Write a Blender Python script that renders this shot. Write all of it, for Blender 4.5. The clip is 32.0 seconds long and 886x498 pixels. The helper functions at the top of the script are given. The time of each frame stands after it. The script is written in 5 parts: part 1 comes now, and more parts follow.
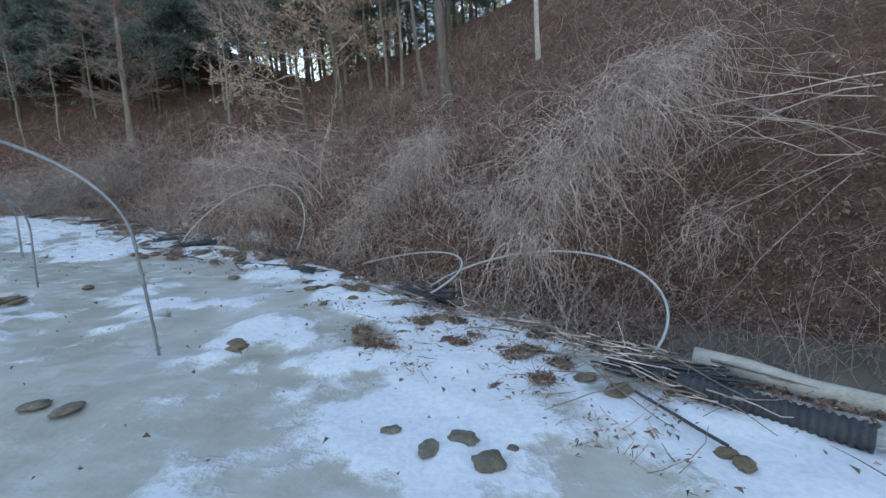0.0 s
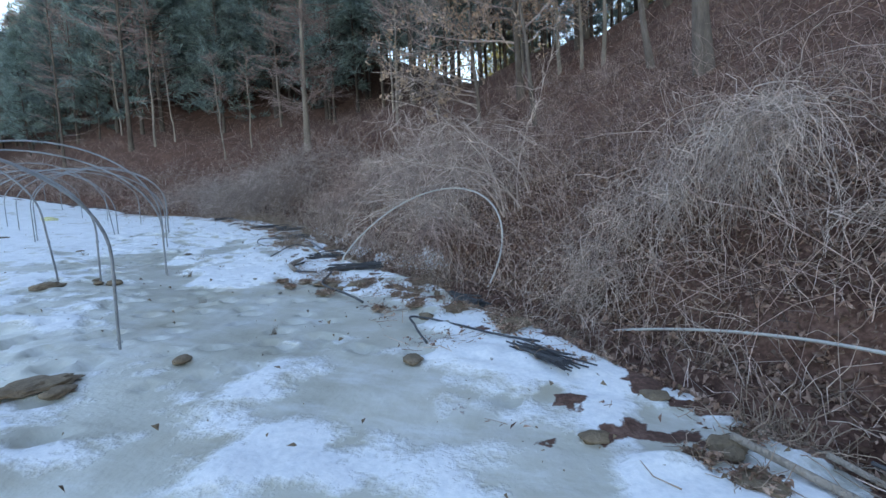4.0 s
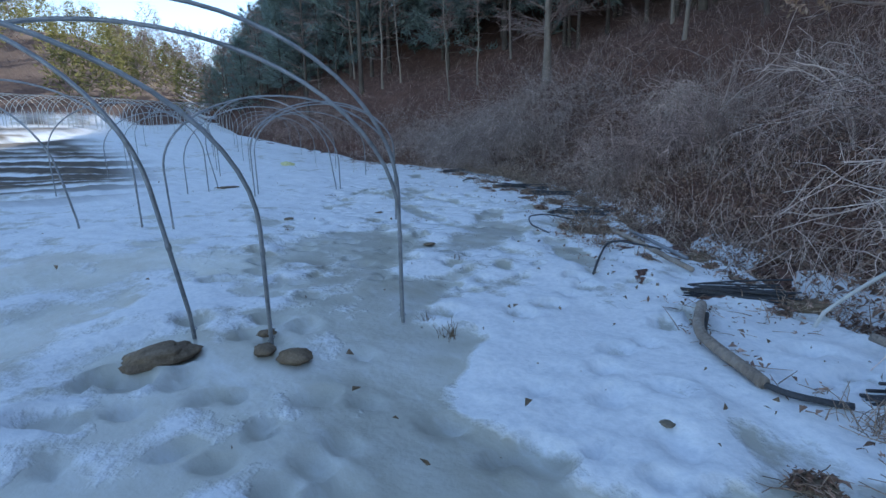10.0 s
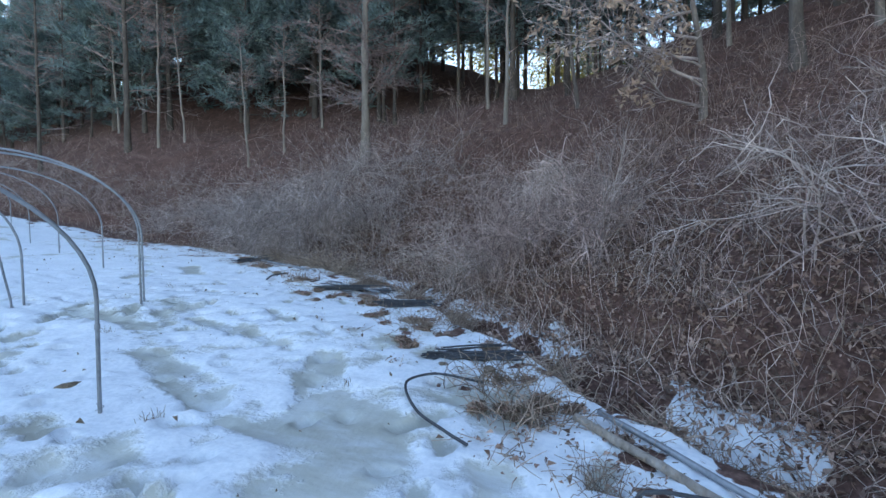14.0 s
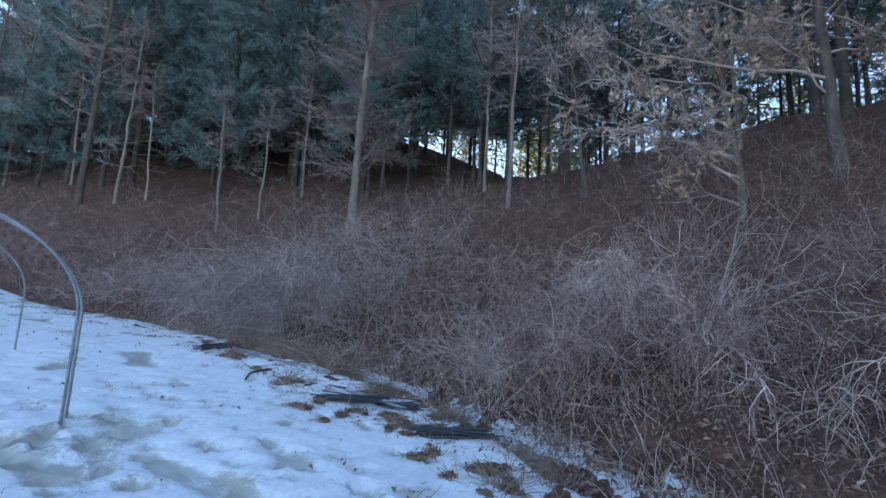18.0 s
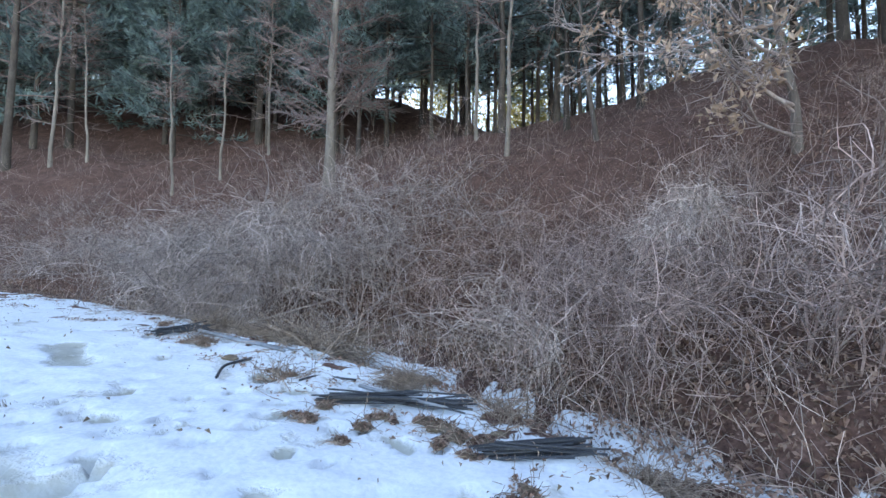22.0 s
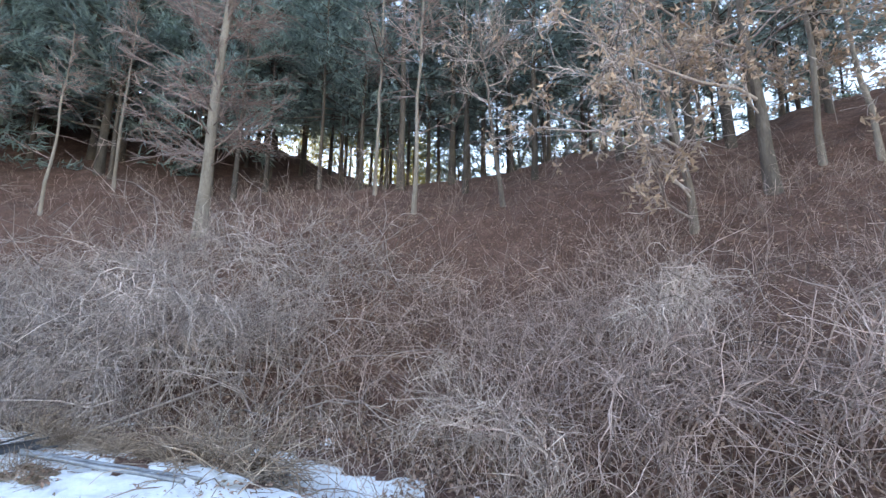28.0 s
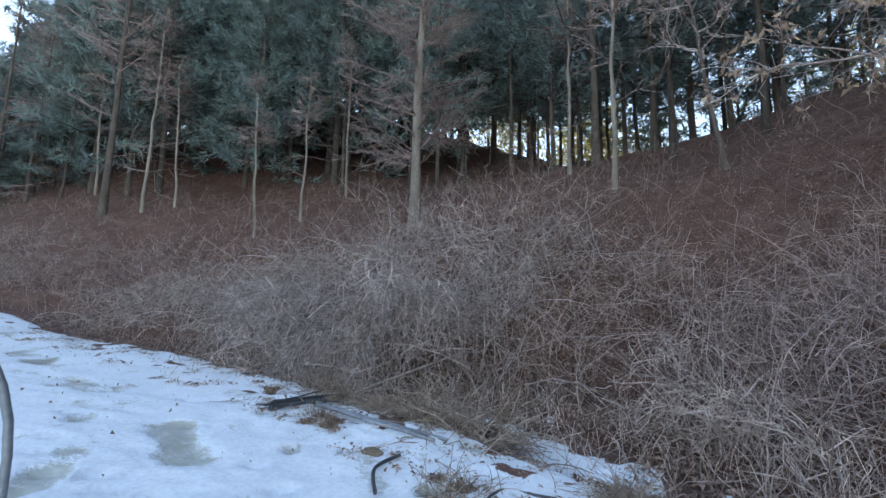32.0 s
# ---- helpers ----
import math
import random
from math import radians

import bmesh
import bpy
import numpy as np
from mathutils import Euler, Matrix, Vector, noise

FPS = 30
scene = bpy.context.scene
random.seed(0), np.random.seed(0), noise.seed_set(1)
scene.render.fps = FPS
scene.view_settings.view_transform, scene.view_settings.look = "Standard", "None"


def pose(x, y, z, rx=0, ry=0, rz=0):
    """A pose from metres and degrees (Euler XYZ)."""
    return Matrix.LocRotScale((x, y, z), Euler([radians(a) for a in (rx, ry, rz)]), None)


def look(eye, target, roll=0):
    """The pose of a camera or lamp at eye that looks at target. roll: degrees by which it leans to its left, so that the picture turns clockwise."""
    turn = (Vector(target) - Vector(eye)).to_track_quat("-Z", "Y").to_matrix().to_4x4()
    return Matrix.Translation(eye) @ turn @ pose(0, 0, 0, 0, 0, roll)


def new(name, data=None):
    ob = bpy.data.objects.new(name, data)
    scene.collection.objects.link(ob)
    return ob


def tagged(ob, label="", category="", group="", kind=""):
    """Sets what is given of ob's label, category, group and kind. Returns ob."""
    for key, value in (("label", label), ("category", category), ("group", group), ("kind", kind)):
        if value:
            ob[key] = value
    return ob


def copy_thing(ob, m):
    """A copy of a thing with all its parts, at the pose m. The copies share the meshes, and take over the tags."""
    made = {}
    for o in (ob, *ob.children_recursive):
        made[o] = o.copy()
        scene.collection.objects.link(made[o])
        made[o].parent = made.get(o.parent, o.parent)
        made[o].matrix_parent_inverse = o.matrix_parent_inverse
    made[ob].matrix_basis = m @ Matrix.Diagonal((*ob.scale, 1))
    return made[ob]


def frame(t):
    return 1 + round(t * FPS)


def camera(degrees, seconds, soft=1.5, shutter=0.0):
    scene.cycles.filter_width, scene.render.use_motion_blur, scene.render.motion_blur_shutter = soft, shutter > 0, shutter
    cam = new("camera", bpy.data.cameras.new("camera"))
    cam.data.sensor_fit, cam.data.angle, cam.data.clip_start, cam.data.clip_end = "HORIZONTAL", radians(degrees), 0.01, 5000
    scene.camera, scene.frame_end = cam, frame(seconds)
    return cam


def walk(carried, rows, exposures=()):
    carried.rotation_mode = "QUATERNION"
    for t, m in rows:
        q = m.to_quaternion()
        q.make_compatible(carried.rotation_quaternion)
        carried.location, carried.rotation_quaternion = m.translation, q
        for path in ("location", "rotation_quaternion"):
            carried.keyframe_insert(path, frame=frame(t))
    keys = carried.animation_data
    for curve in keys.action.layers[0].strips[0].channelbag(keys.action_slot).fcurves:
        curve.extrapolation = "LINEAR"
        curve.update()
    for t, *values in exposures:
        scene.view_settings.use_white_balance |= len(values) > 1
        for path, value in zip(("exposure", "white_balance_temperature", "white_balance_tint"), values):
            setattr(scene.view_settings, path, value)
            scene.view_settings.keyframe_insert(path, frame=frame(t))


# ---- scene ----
cam = camera(88.4, 32.0)
METRES, EYE, TILT, LEAN, TURN = 20.0, 1.5, -7.0, 3.9, 0.0
ROWS = [
    (0.0, 0.0, 0.0, 0.0, 0.0, 0.0, -0.0),
    (0.5, -0.0095, 0.0247, 0.0037, 0.02, 1.76, -0.56),
    (1.0, -0.0161, 0.0488, 0.0082, 1.39, 3.19, -1.61),
    (1.5, -0.0307, 0.0687, 0.0114, 4.87, 3.88, -2.99),
    (2.0, -0.0425, 0.0903, 0.0132, 8.03, 2.66, -3.02),
    (2.5, -0.056, 0.1088, 0.0153, 11.18, 0.85, -2.65),
    (4.5, -0.1079, 0.1961, 0.0247, 21.02, 0.65, -3.55),
    (5.0, -0.1238, 0.2095, 0.0313, 24.89, 1.67, -4.4),
    (5.5, -0.1377, 0.2223, 0.0357, 28.97, 2.59, -4.51),
    (6.0, -0.1541, 0.2341, 0.0373, 32.4, 3.46, -4.23),
    (6.5, -0.1743, 0.2449, 0.0403, 34.77, 4.0, -3.49),
    (7.0, -0.1916, 0.2616, 0.0419, 37.35, 3.22, -2.82),
    (7.5, -0.212, 0.2719, 0.0413, 39.45, 0.66, -3.76),
    (8.0, -0.2284, 0.2873, 0.0394, 39.75, -2.51, -4.43),
    (8.5, -0.249, 0.3058, 0.0391, 39.53, -4.76, -4.36),
    (9.0, -0.2704, 0.3258, 0.0401, 40.3, -6.52, -4.66),
    (9.5, -0.2952, 0.3388, 0.0428, 41.65, -7.41, -5.5),
    (10.0, -0.3164, 0.3561, 0.0429, 42.35, -8.04, -6.14),
    (10.5, -0.3437, 0.3692, 0.0473, 41.81, -8.64, -5.8),
    (11.0, -0.366, 0.3825, 0.0489, 36.91, -8.2, -6.33),
    (11.5, -0.382, 0.3974, 0.0521, 29.64, -5.66, -7.15),
    (12.0, -0.3929, 0.4096, 0.0586, 22.6, -2.35, -7.75),
    (12.5, -0.4014, 0.4283, 0.0605, 18.88, -0.33, -7.93),
    (13.0, -0.4129, 0.4485, 0.0621, 17.14, 0.1, -7.0),
    (13.5, -0.4207, 0.4709, 0.0647, 17.07, 0.89, -6.16),
    (14.0, -0.431, 0.4895, 0.0701, 18.67, 3.23, -5.26),
    (14.5, -0.4433, 0.5041, 0.0789, 21.25, 6.44, -4.38),
    (15.0, -0.4524, 0.5156, 0.0845, 24.81, 9.79, -4.63),
    (15.5, -0.4678, 0.5236, 0.0843, 27.72, 11.99, -5.86),
    (17.5, -0.5146, 0.5419, 0.0807, 17.62, 13.51, -9.4),
    (18.0, -0.5174, 0.5487, 0.0815, 12.82, 13.99, -8.13),
    (18.5, -0.5209, 0.5532, 0.0822, 8.65, 13.98, -7.06),
    (19.0, -0.5291, 0.5556, 0.0829, 6.03, 14.26, -6.16),
    (19.5, -0.5345, 0.557, 0.0831, 5.89, 14.24, -5.37),
    (20.0, -0.5379, 0.5616, 0.0824, 7.63, 14.29, -4.83),
    (20.5, -0.5412, 0.5749, 0.0821, 8.73, 13.55, -4.87),
    (21.0, -0.5498, 0.5903, 0.0812, 8.83, 11.82, -5.73),
    (21.5, -0.5599, 0.6098, 0.0823, 8.95, 10.63, -6.19),
    (22.0, -0.572, 0.6253, 0.0861, 9.72, 9.77, -5.43),
    (22.5, -0.589, 0.6367, 0.0888, 10.21, 9.46, -4.91),
    (23.0, -0.6004, 0.6473, 0.0917, 12.87, 10.98, -4.39),
    (23.5, -0.6185, 0.6561, 0.0964, 16.92, 12.82, -4.58),
    (24.0, -0.6346, 0.6608, 0.0991, 19.18, 13.97, -5.21),
    (24.5, -0.6401, 0.6667, 0.1018, 16.05, 15.57, -5.93),
    (25.0, -0.6411, 0.6704, 0.1031, 8.64, 16.87, -5.92),
    (25.5, -0.6406, 0.6716, 0.1025, 0.73, 17.28, -5.39),
    (26.0, -0.6374, 0.6717, 0.1028, -3.33, 18.01, -4.07),
    (26.5, -0.6374, 0.6724, 0.1039, -5.61, 18.44, -3.16),
    (28.5, -0.6413, 0.671, 0.1029, -7.89, 17.61, -3.39),
    (29.0, -0.6423, 0.6712, 0.1027, -7.5, 17.43, -4.22),
    (29.5, -0.6432, 0.6714, 0.1024, -6.09, 17.15, -4.75),
    (30.0, -0.6442, 0.6712, 0.1024, -3.44, 16.96, -4.77),
    (30.5, -0.6454, 0.6709, 0.102, 1.61, 16.8, -4.62),
    (31.0, -0.6484, 0.6706, 0.102, 6.89, 16.22, -4.81),
    (31.5, -0.652, 0.6699, 0.1016, 12.2, 15.19, -5.43),
    (32.0, -0.6519, 0.6694, 0.1003, 16.14, 13.78, -6.33),
]
EXPOSURES = [(0.0, 1.95, 7900, 11), (1.0, 2.0, 7600, 12), (2.0, 1.95, 7500, 12), (5.0, 2.05, 7200, 11), (6.0, 1.3, 6600, 10), (7.0, 1.0, 6200, 10), (8.0, 1.15, 6150, 11), (9.0, 1.4, 6200, 11), (10.0, 1.35, 6250, 10), (11.0, 0.85, 5850, 10),
             (12.0, 1.5, 6400, 10), (13.0, 1.9, 6900, 10), (14.0, 2.1, 6800, 10), (15.0, 1.8, 6600, 10), (18.0, 1.85, 6300, 11), (19.0, 2.65, 6600, 18), (20.0, 2.6, 6500, 15), (21.0, 2.35, 7000, 13), (22.0, 2.6, 7300, 13),
             (23.0, 2.5, 7300, 13), (24.0, 1.9, 6700, 12), (25.0, 1.75, 6600, 15), (26.0, 3.0, 7400, 16), (29.0, 2.9, 8000, 15), (30.0, 2.95, 7900, 15), (31.0, 2.55, 7700, 13), (32.0, 2.2, 7500, 12)]
walk(cam, [(t, pose(0, 0, EYE, TILT, LEAN, TURN) @ pose(METRES * x, METRES * y, METRES * z, 90 + pitch, roll, yaw)) for t, x, y, z, yaw, pitch, roll in ROWS], EXPOSURES)

# ---- world, sun ----
SUN_AZ, SUN_EL = 50.0, 24.0          # degrees left of +y, above the horizon
world = bpy.data.worlds.new("winter_sky")
scene.world = world
world.use_nodes = True
wn = world.node_tree
sky = wn.nodes.new("ShaderNodeTexSky")
sky.sky_type, sky.sun_disc = "NISHITA", False
sky.sun_elevation, sky.sun_rotation = radians(SUN_EL), radians(-SUN_AZ)
sky.air_density, sky.dust_density, sky.ozone_density = 1.0, 0.0, 1.0
wn.nodes["Background"].inputs["Strength"].default_value = 0.12
wn.links.new(sky.outputs["Color"], wn.nodes["Background"].inputs["Color"])
sun_data = bpy.data.lights.new("sun", "SUN")
sun_data.energy, sun_data.angle, sun_data.color = 3.0, radians(0.5), (1.0, 0.93, 0.82)
sun = new("sun", sun_data)
sun_dir = Vector((-math.sin(radians(SUN_AZ)) * math.cos(radians(SUN_EL)), math.cos(radians(SUN_AZ)) * math.cos(radians(SUN_EL)), math.sin(radians(SUN_EL))))
sun.matrix_basis = look(sun_dir * 300, (0, 0, 0))

# ---- numeric helpers ----
TABLES = [np.random.RandomState(40 + k).rand(256, 256) for k in range(8)]


def value_noise(x, y, seed):
    xi, yi = np.floor(x).astype(int), np.floor(y).astype(int)
    fx, fy = x - xi, y - yi
    fx, fy = fx * fx * (3 - 2 * fx), fy * fy * (3 - 2 * fy)
    t = TABLES[seed % 8]
    a, b = t[xi % 256, yi % 256], t[(xi + 1) % 256, yi % 256]
    c, d = t[xi % 256, (yi + 1) % 256], t[(xi + 1) % 256, (yi + 1) % 256]
    return (a * (1 - fx) + b * fx) * (1 - fy) + (c * (1 - fx) + d * fx) * fy


def fbm(x, y, size, octaves=3, seed=0):
    """Noise from about -1 to 1, its largest features of that size in metres."""
    total, amp, norm = 0, 1.0, 0
    for k in range(octaves):
        total = total + amp * (value_noise(x / size * 2 ** k + 17.3 * k, y / size * 2 ** k + 9.1 * k, seed + k) * 2 - 1)
        norm += amp
        amp *= 0.5
    return total / norm * 1.6


def smooth(a, b, v):
    w = np.clip((v - a) / (b - a), 0, 1)
    return w * w * (3 - 2 * w)


# The edge of the ice, where the ditch begins, from behind the camera up the valley.
BANK = np.array([(30, -60), (9, -10), (4.6, -1), (2.5, 2.4), (0.9, 3.8), (-0.7, 5.9), (-2.7, 8.1), (-5.0, 10.3), (-6.9, 11.9), (-8.4, 13.4),
                 (-10.0, 15.0), (-12.0, 17.0), (-14.5, 18.5), (-17.0, 19.7), (-20.0, 20.5), (-24, 21.6), (-28.5, 22.3), (-34, 22.2), (-42, 22.6), (-60, 28), (-100, 42), (-170, 66), (-900, 250)], float)


def bank_distance(x, y):
    """Metres beyond the edge of the ice (minus: out on the field)."""
    best, sign = np.full(np.shape(x), 1e9), np.ones(np.shape(x))
    for (ax, ay), (bx, by) in zip(BANK[:-1], BANK[1:]):
        dx, dy = bx - ax, by - ay
        t = np.clip(((x - ax) * dx + (y - ay) * dy) / (dx * dx + dy * dy), 0, 1)
        q = np.hypot(x - ax - t * dx, y - ay - t * dy)
        side = np.where(dx * (y - ay) - dy * (x - ax) < 0, 1.0, -1.0)
        closer = q < best - 1e-9
        best, sign = np.where(closer, q, best), np.where(closer, side, sign)
    return best * sign


def along(x, y):
    return -0.75 * x + 0.66 * y


U_KEYS = (-60, 0, 10, 18, 27, 35, 41, 50, 62, 100, 160, 400)
CREST = (12, 13, 12.2, 11.2, 9.9, 9.3, 11, 15, 19.5, 21, 21, 20)
STEEP = (.8, .85, .75, .67, .63, .61, .61, .66, .7, .68, .6, .5)


def field_height(x, y):
    xs, ys = np.clip(x, -200, 60), np.clip(y, -60, 110)
    far = np.maximum(0, -x - 26)
    return -0.058 * xs + 0.0325 * ys + 0.085 * np.minimum(far, 26)


def ground_height(x, y, detail=True):
    x, y = np.asarray(x, float), np.asarray(y, float)
    d, u = bank_distance(x, y), along(x, y)
    base = field_height(x, y)
    wob = 0.25 * fbm(x, y, 1.6, 2, 3)
    dd = d + wob * smooth(-2, 0.5, d) * (1 - smooth(4, 8, d))
    ditch = -0.42 * smooth(0.05, 0.4, dd) * (1 - smooth(0.6, 1.0, dd)) - 0.12 * smooth(0.6, 1.0, dd) * (1 - smooth(1.4, 2.0, dd))
    pool = smooth(4.4, 3.0, u) * smooth(-3.0, -1.0, u)
    ditch = ditch * (1 - pool) - 0.5 * pool * smooth(0.25, 0.7, d) * (1 - smooth(3.0, 3.6, d))
    dd = dd - 1.95 * pool * smooth(0.3, 1.4, d) * (1 - smooth(4, 7, d))
    dd = dd - 1.7 * np.exp(-((u - 23.2) / 2.3) ** 2) * smooth(0.8, 2.6, d) * (1 - smooth(5, 9, d))
    cap, s = np.interp(u, U_KEYS, CREST), np.interp(u, U_KEYS, STEEP)
    rise = s * np.maximum(0, dd - 1.35)
    k = 1.6
    h = -k * np.log(np.exp(-np.minimum(rise, 60) / k) + np.exp(-cap / k)) + k * np.log(1 + np.exp(-cap / k))
    over = np.maximum(0, d - 1.6 - cap / s - 6)
    h = h - 0.22 * np.minimum(over, 60) + 0.25 * np.maximum(0, np.minimum(over - 90, 120))
    h = np.where(d > 0.5, h, 0) * smooth(1.1, 2.0, dd)
    h = h + smooth(2, 5, d) * (0.5 * fbm(x, y, 5, 3, 1) + 0.12 * fbm(x, y, 0.9, 2, 5))
    w = 0.966 * -x + 0.259 * y
    left = np.maximum(0, w - 66) * smooth(12, 0, d) * (0.45 + 0.55 * smooth(0, -30, d))
    h = h + np.minimum(0.32 * left, 19) + smooth(10, 60, left) * 3 * fbm(x, y, 60, 2, 2)
    h = h + 1.6 * smooth(55, 57, w) * smooth(0, -5, d)
    z = base + ditch + h
    if detail:
        inn = smooth(0.3, -0.4, d)
        z = z + inn * (0.045 * fbm(x, y, 3.0, 2, 4) + 0.022 * fbm(x, y, 1.1, 2, 6) + 0.006 * fbm(x, y, 0.3, 2, 0))
    return z


def ground_at(x, y):
    return float(ground_height(np.array([x]), np.array([y]))[0])


def mesh_object(name, verts, faces, material, parent=None, label="", flat=False):
    """One mesh object from arrays of vertices and faces."""
    me = bpy.data.meshes.new(name)
    me.from_pydata(np.asarray(verts, float).reshape(-1, 3).tolist(), [], faces.tolist() if hasattr(faces, "tolist") else faces)
    for m in material if isinstance(material, (list, tuple)) else [material]:
        me.materials.append(m)
    if not flat:
        me.polygons.foreach_set("use_smooth", [True] * len(me.polygons))
    ob = new(name, me)
    if parent is not None:
        ob.parent = parent
    if label:
        ob["label"] = label
    return ob


def empty(name, place=(0, 0, 0), turn=0.0, scale=1.0):
    ob = new(name)
    ob.matrix_basis = Matrix.Translation(place) @ pose(0, 0, 0, 0, 0, turn) @ Matrix.Scale(scale, 4)
    return ob


def tubes(curves, radii, sides=3):
    """Vertices and faces of many thin tubes: curves (n, k, 3), radii (n, k)."""
    curves, radii = np.asarray(curves, float), np.asarray(radii, float)
    n, k, _ = curves.shape
    tang = np.gradient(curves, axis=1)
    tang /= np.linalg.norm(tang, axis=2, keepdims=True) + 1e-9
    ref = np.where(np.abs(tang[:, :1, 2:3]) > 0.8, np.array([[[1.0, 0.13, 0]]]), np.array([[[0, 0.1, 1.0]]]))
    a = np.cross(tang, np.broadcast_to(ref, tang.shape))
    a /= np.linalg.norm(a, axis=2, keepdims=True) + 1e-9
    b = np.cross(tang, a)
    ang = np.arange(sides) * 2 * math.pi / sides
    ring = a[:, :, None] * np.cos(ang)[None, None, :, None] + b[:, :, None] * np.sin(ang)[None, None, :, None]
    verts = curves[:, :, None] + ring * radii[:, :, None, None]
    idx = np.arange(n * k * sides).reshape(n, k, sides)
    nxt = np.roll(idx, -1, axis=2)
    faces = np.stack([idx[:, :-1], nxt[:, :-1], nxt[:, 1:], idx[:, 1:]], axis=-1).reshape(-1, 4)
    return verts.reshape(-1, 3), faces


def grow(r, start, way, length, steps, wobble=0.15, pull=(0, 0, 0)):
    """Random shoots: start (n,3), first directions (n,3), lengths (n,). pull is added to the direction at each step."""
    n = len(start)
    p, d = np.array(start, float), np.array(way, float)
    d /= np.linalg.norm(d, axis=1, keepdims=True) + 1e-9
    out, step = [p.copy()], (np.asarray(length, float) / steps)[:, None]
    pull = np.asarray(pull, float)
    for _ in range(steps):
        d = d + r.normal(0, wobble, (n, 3)) + pull
        d /= np.linalg.norm(d, axis=1, keepdims=True) + 1e-9
        p = p + d * step
        out.append(p.copy())
    return np.stack(out, axis=1)


def taper(n, k, thick, thin, r=None):
    t = np.linspace(0, 1, k)[None, :]
    base = np.asarray(thick, float).reshape(-1, 1) if np.ndim(thick) else np.full((n, 1), thick)
    return base * (1 - t) + thin * t


def forks(r, curves, count, spread, first=0.2):
    """Starting points and directions of side shoots along the curves."""
    n, k, _ = curves.shape
    i = r.randint(0, n, count)
    f = first + (1 - first) * r.rand(count)
    s = np.minimum((f * (k - 1)).astype(int), k - 2)
    w = (f * (k - 1) - s)[:, None]
    p = curves[i, s] * (1 - w) + curves[i, s + 1] * w
    d = curves[i, s + 1] - curves[i, s]
    d /= np.linalg.norm(d, axis=1, keepdims=True) + 1e-9
    return p, d + r.normal(0, spread, (count, 3)), f, i


def joined(pieces):
    """Joins (verts, faces) pairs of quads or triangles of one kind."""
    vs, fs, at = [], [], 0
    for v, f in pieces:
        vs.append(v)
        fs += (np.asarray(f) + at).tolist()
        at += len(v)
    return np.concatenate(vs), fs


def blades(r, place, way, length, width):
    """One narrow triangle per place, pointing along way."""
    n = len(place)
    way = way / (np.linalg.norm(way, axis=1, keepdims=True) + 1e-9)
    side = np.cross(way, r.normal(0, 1, (n, 3)))
    side /= np.linalg.norm(side, axis=1, keepdims=True) + 1e-9
    length, width = np.reshape(length, (-1, 1)), np.reshape(width, (-1, 1))
    v = np.stack([place - side * width / 2, place + side * width / 2, place + way * length], axis=1).reshape(-1, 3)
    return v, np.arange(n * 3).reshape(n, 3)


def leaf_quads(r, place, size, up=None, curl=0.25):
    """Small curled leaves: two triangles folded along the midrib, a diamond outline."""
    n = len(place)
    a = r.normal(0, 1, (n, 3))
    if up is not None:
        a -= up * (a * up).sum(1, keepdims=True) * 0.8
    a /= np.linalg.norm(a, axis=1, keepdims=True) + 1e-9
    nrm = up if up is not None else r.normal(0, 1, (n, 3))
    b = np.cross(nrm, a)
    b /= np.linalg.norm(b, axis=1, keepdims=True) + 1e-9
    c = np.cross(a, b)
    s = np.reshape(size, (-1, 1))
    lift = curl * s * (0.4 + r.rand(n, 1))
    tip, tail = place + a * s * 0.5, place - a * s * 0.5
    slip = a * s * (r.rand(n, 1) - 0.5) * 0.5
    lt, rt = place + b * s * (0.1 + 0.14 * r.rand(n, 1)) + c * lift + slip, place - b * s * (0.1 + 0.14 * r.rand(n, 1)) + c * lift * r.rand(n, 1) + slip
    v = np.stack([tail, rt, tip, lt], axis=1).reshape(-1, 3)
    i = np.arange(n * 4).reshape(n, 4)
    return v, np.concatenate([i[:, [0, 1, 2]], i[:, [0, 2, 3]]])

# ---- materials ----
def material(name, rough=0.8):
    m = bpy.data.materials.new(name)
    m.use_nodes = True
    b = m.node_tree.nodes["Principled BSDF"]
    b.inputs["Roughness"].default_value = rough
    return m, m.node_tree, b


def node(nt, kind, **values):
    n = nt.nodes.new(kind)
    for key, v in values.items():
        n.inputs[key.replace("_", " ")].default_value = v
    return n


def noise_tex(nt, scale, detail=4.0, coords="Object", rough=0.6, stretch=None):
    co = nt.nodes.new("ShaderNodeTexCoord")
    tex = node(nt, "ShaderNodeTexNoise", Scale=scale, Detail=detail, Roughness=rough)
    out = co.outputs[coords]
    if stretch:
        mp = nt.nodes.new("ShaderNodeMapping")
        mp.inputs["Scale"].default_value = stretch
        nt.links.new(out, mp.inputs["Vector"])
        out = mp.outputs["Vector"]
    nt.links.new(out, tex.inputs["Vector"])
    return tex.outputs["Fac"]


def ramp(nt, fac, stops):
    r = nt.nodes.new("ShaderNodeValToRGB")
    el = r.color_ramp.elements
    while len(el) < len(stops):
        el.new(0.5)
    for e, (p, c) in zip(el, stops):
        e.position, e.color = p, (*c, 1)
    nt.links.new(fac, r.inputs["Fac"])
    return r.outputs["Color"]


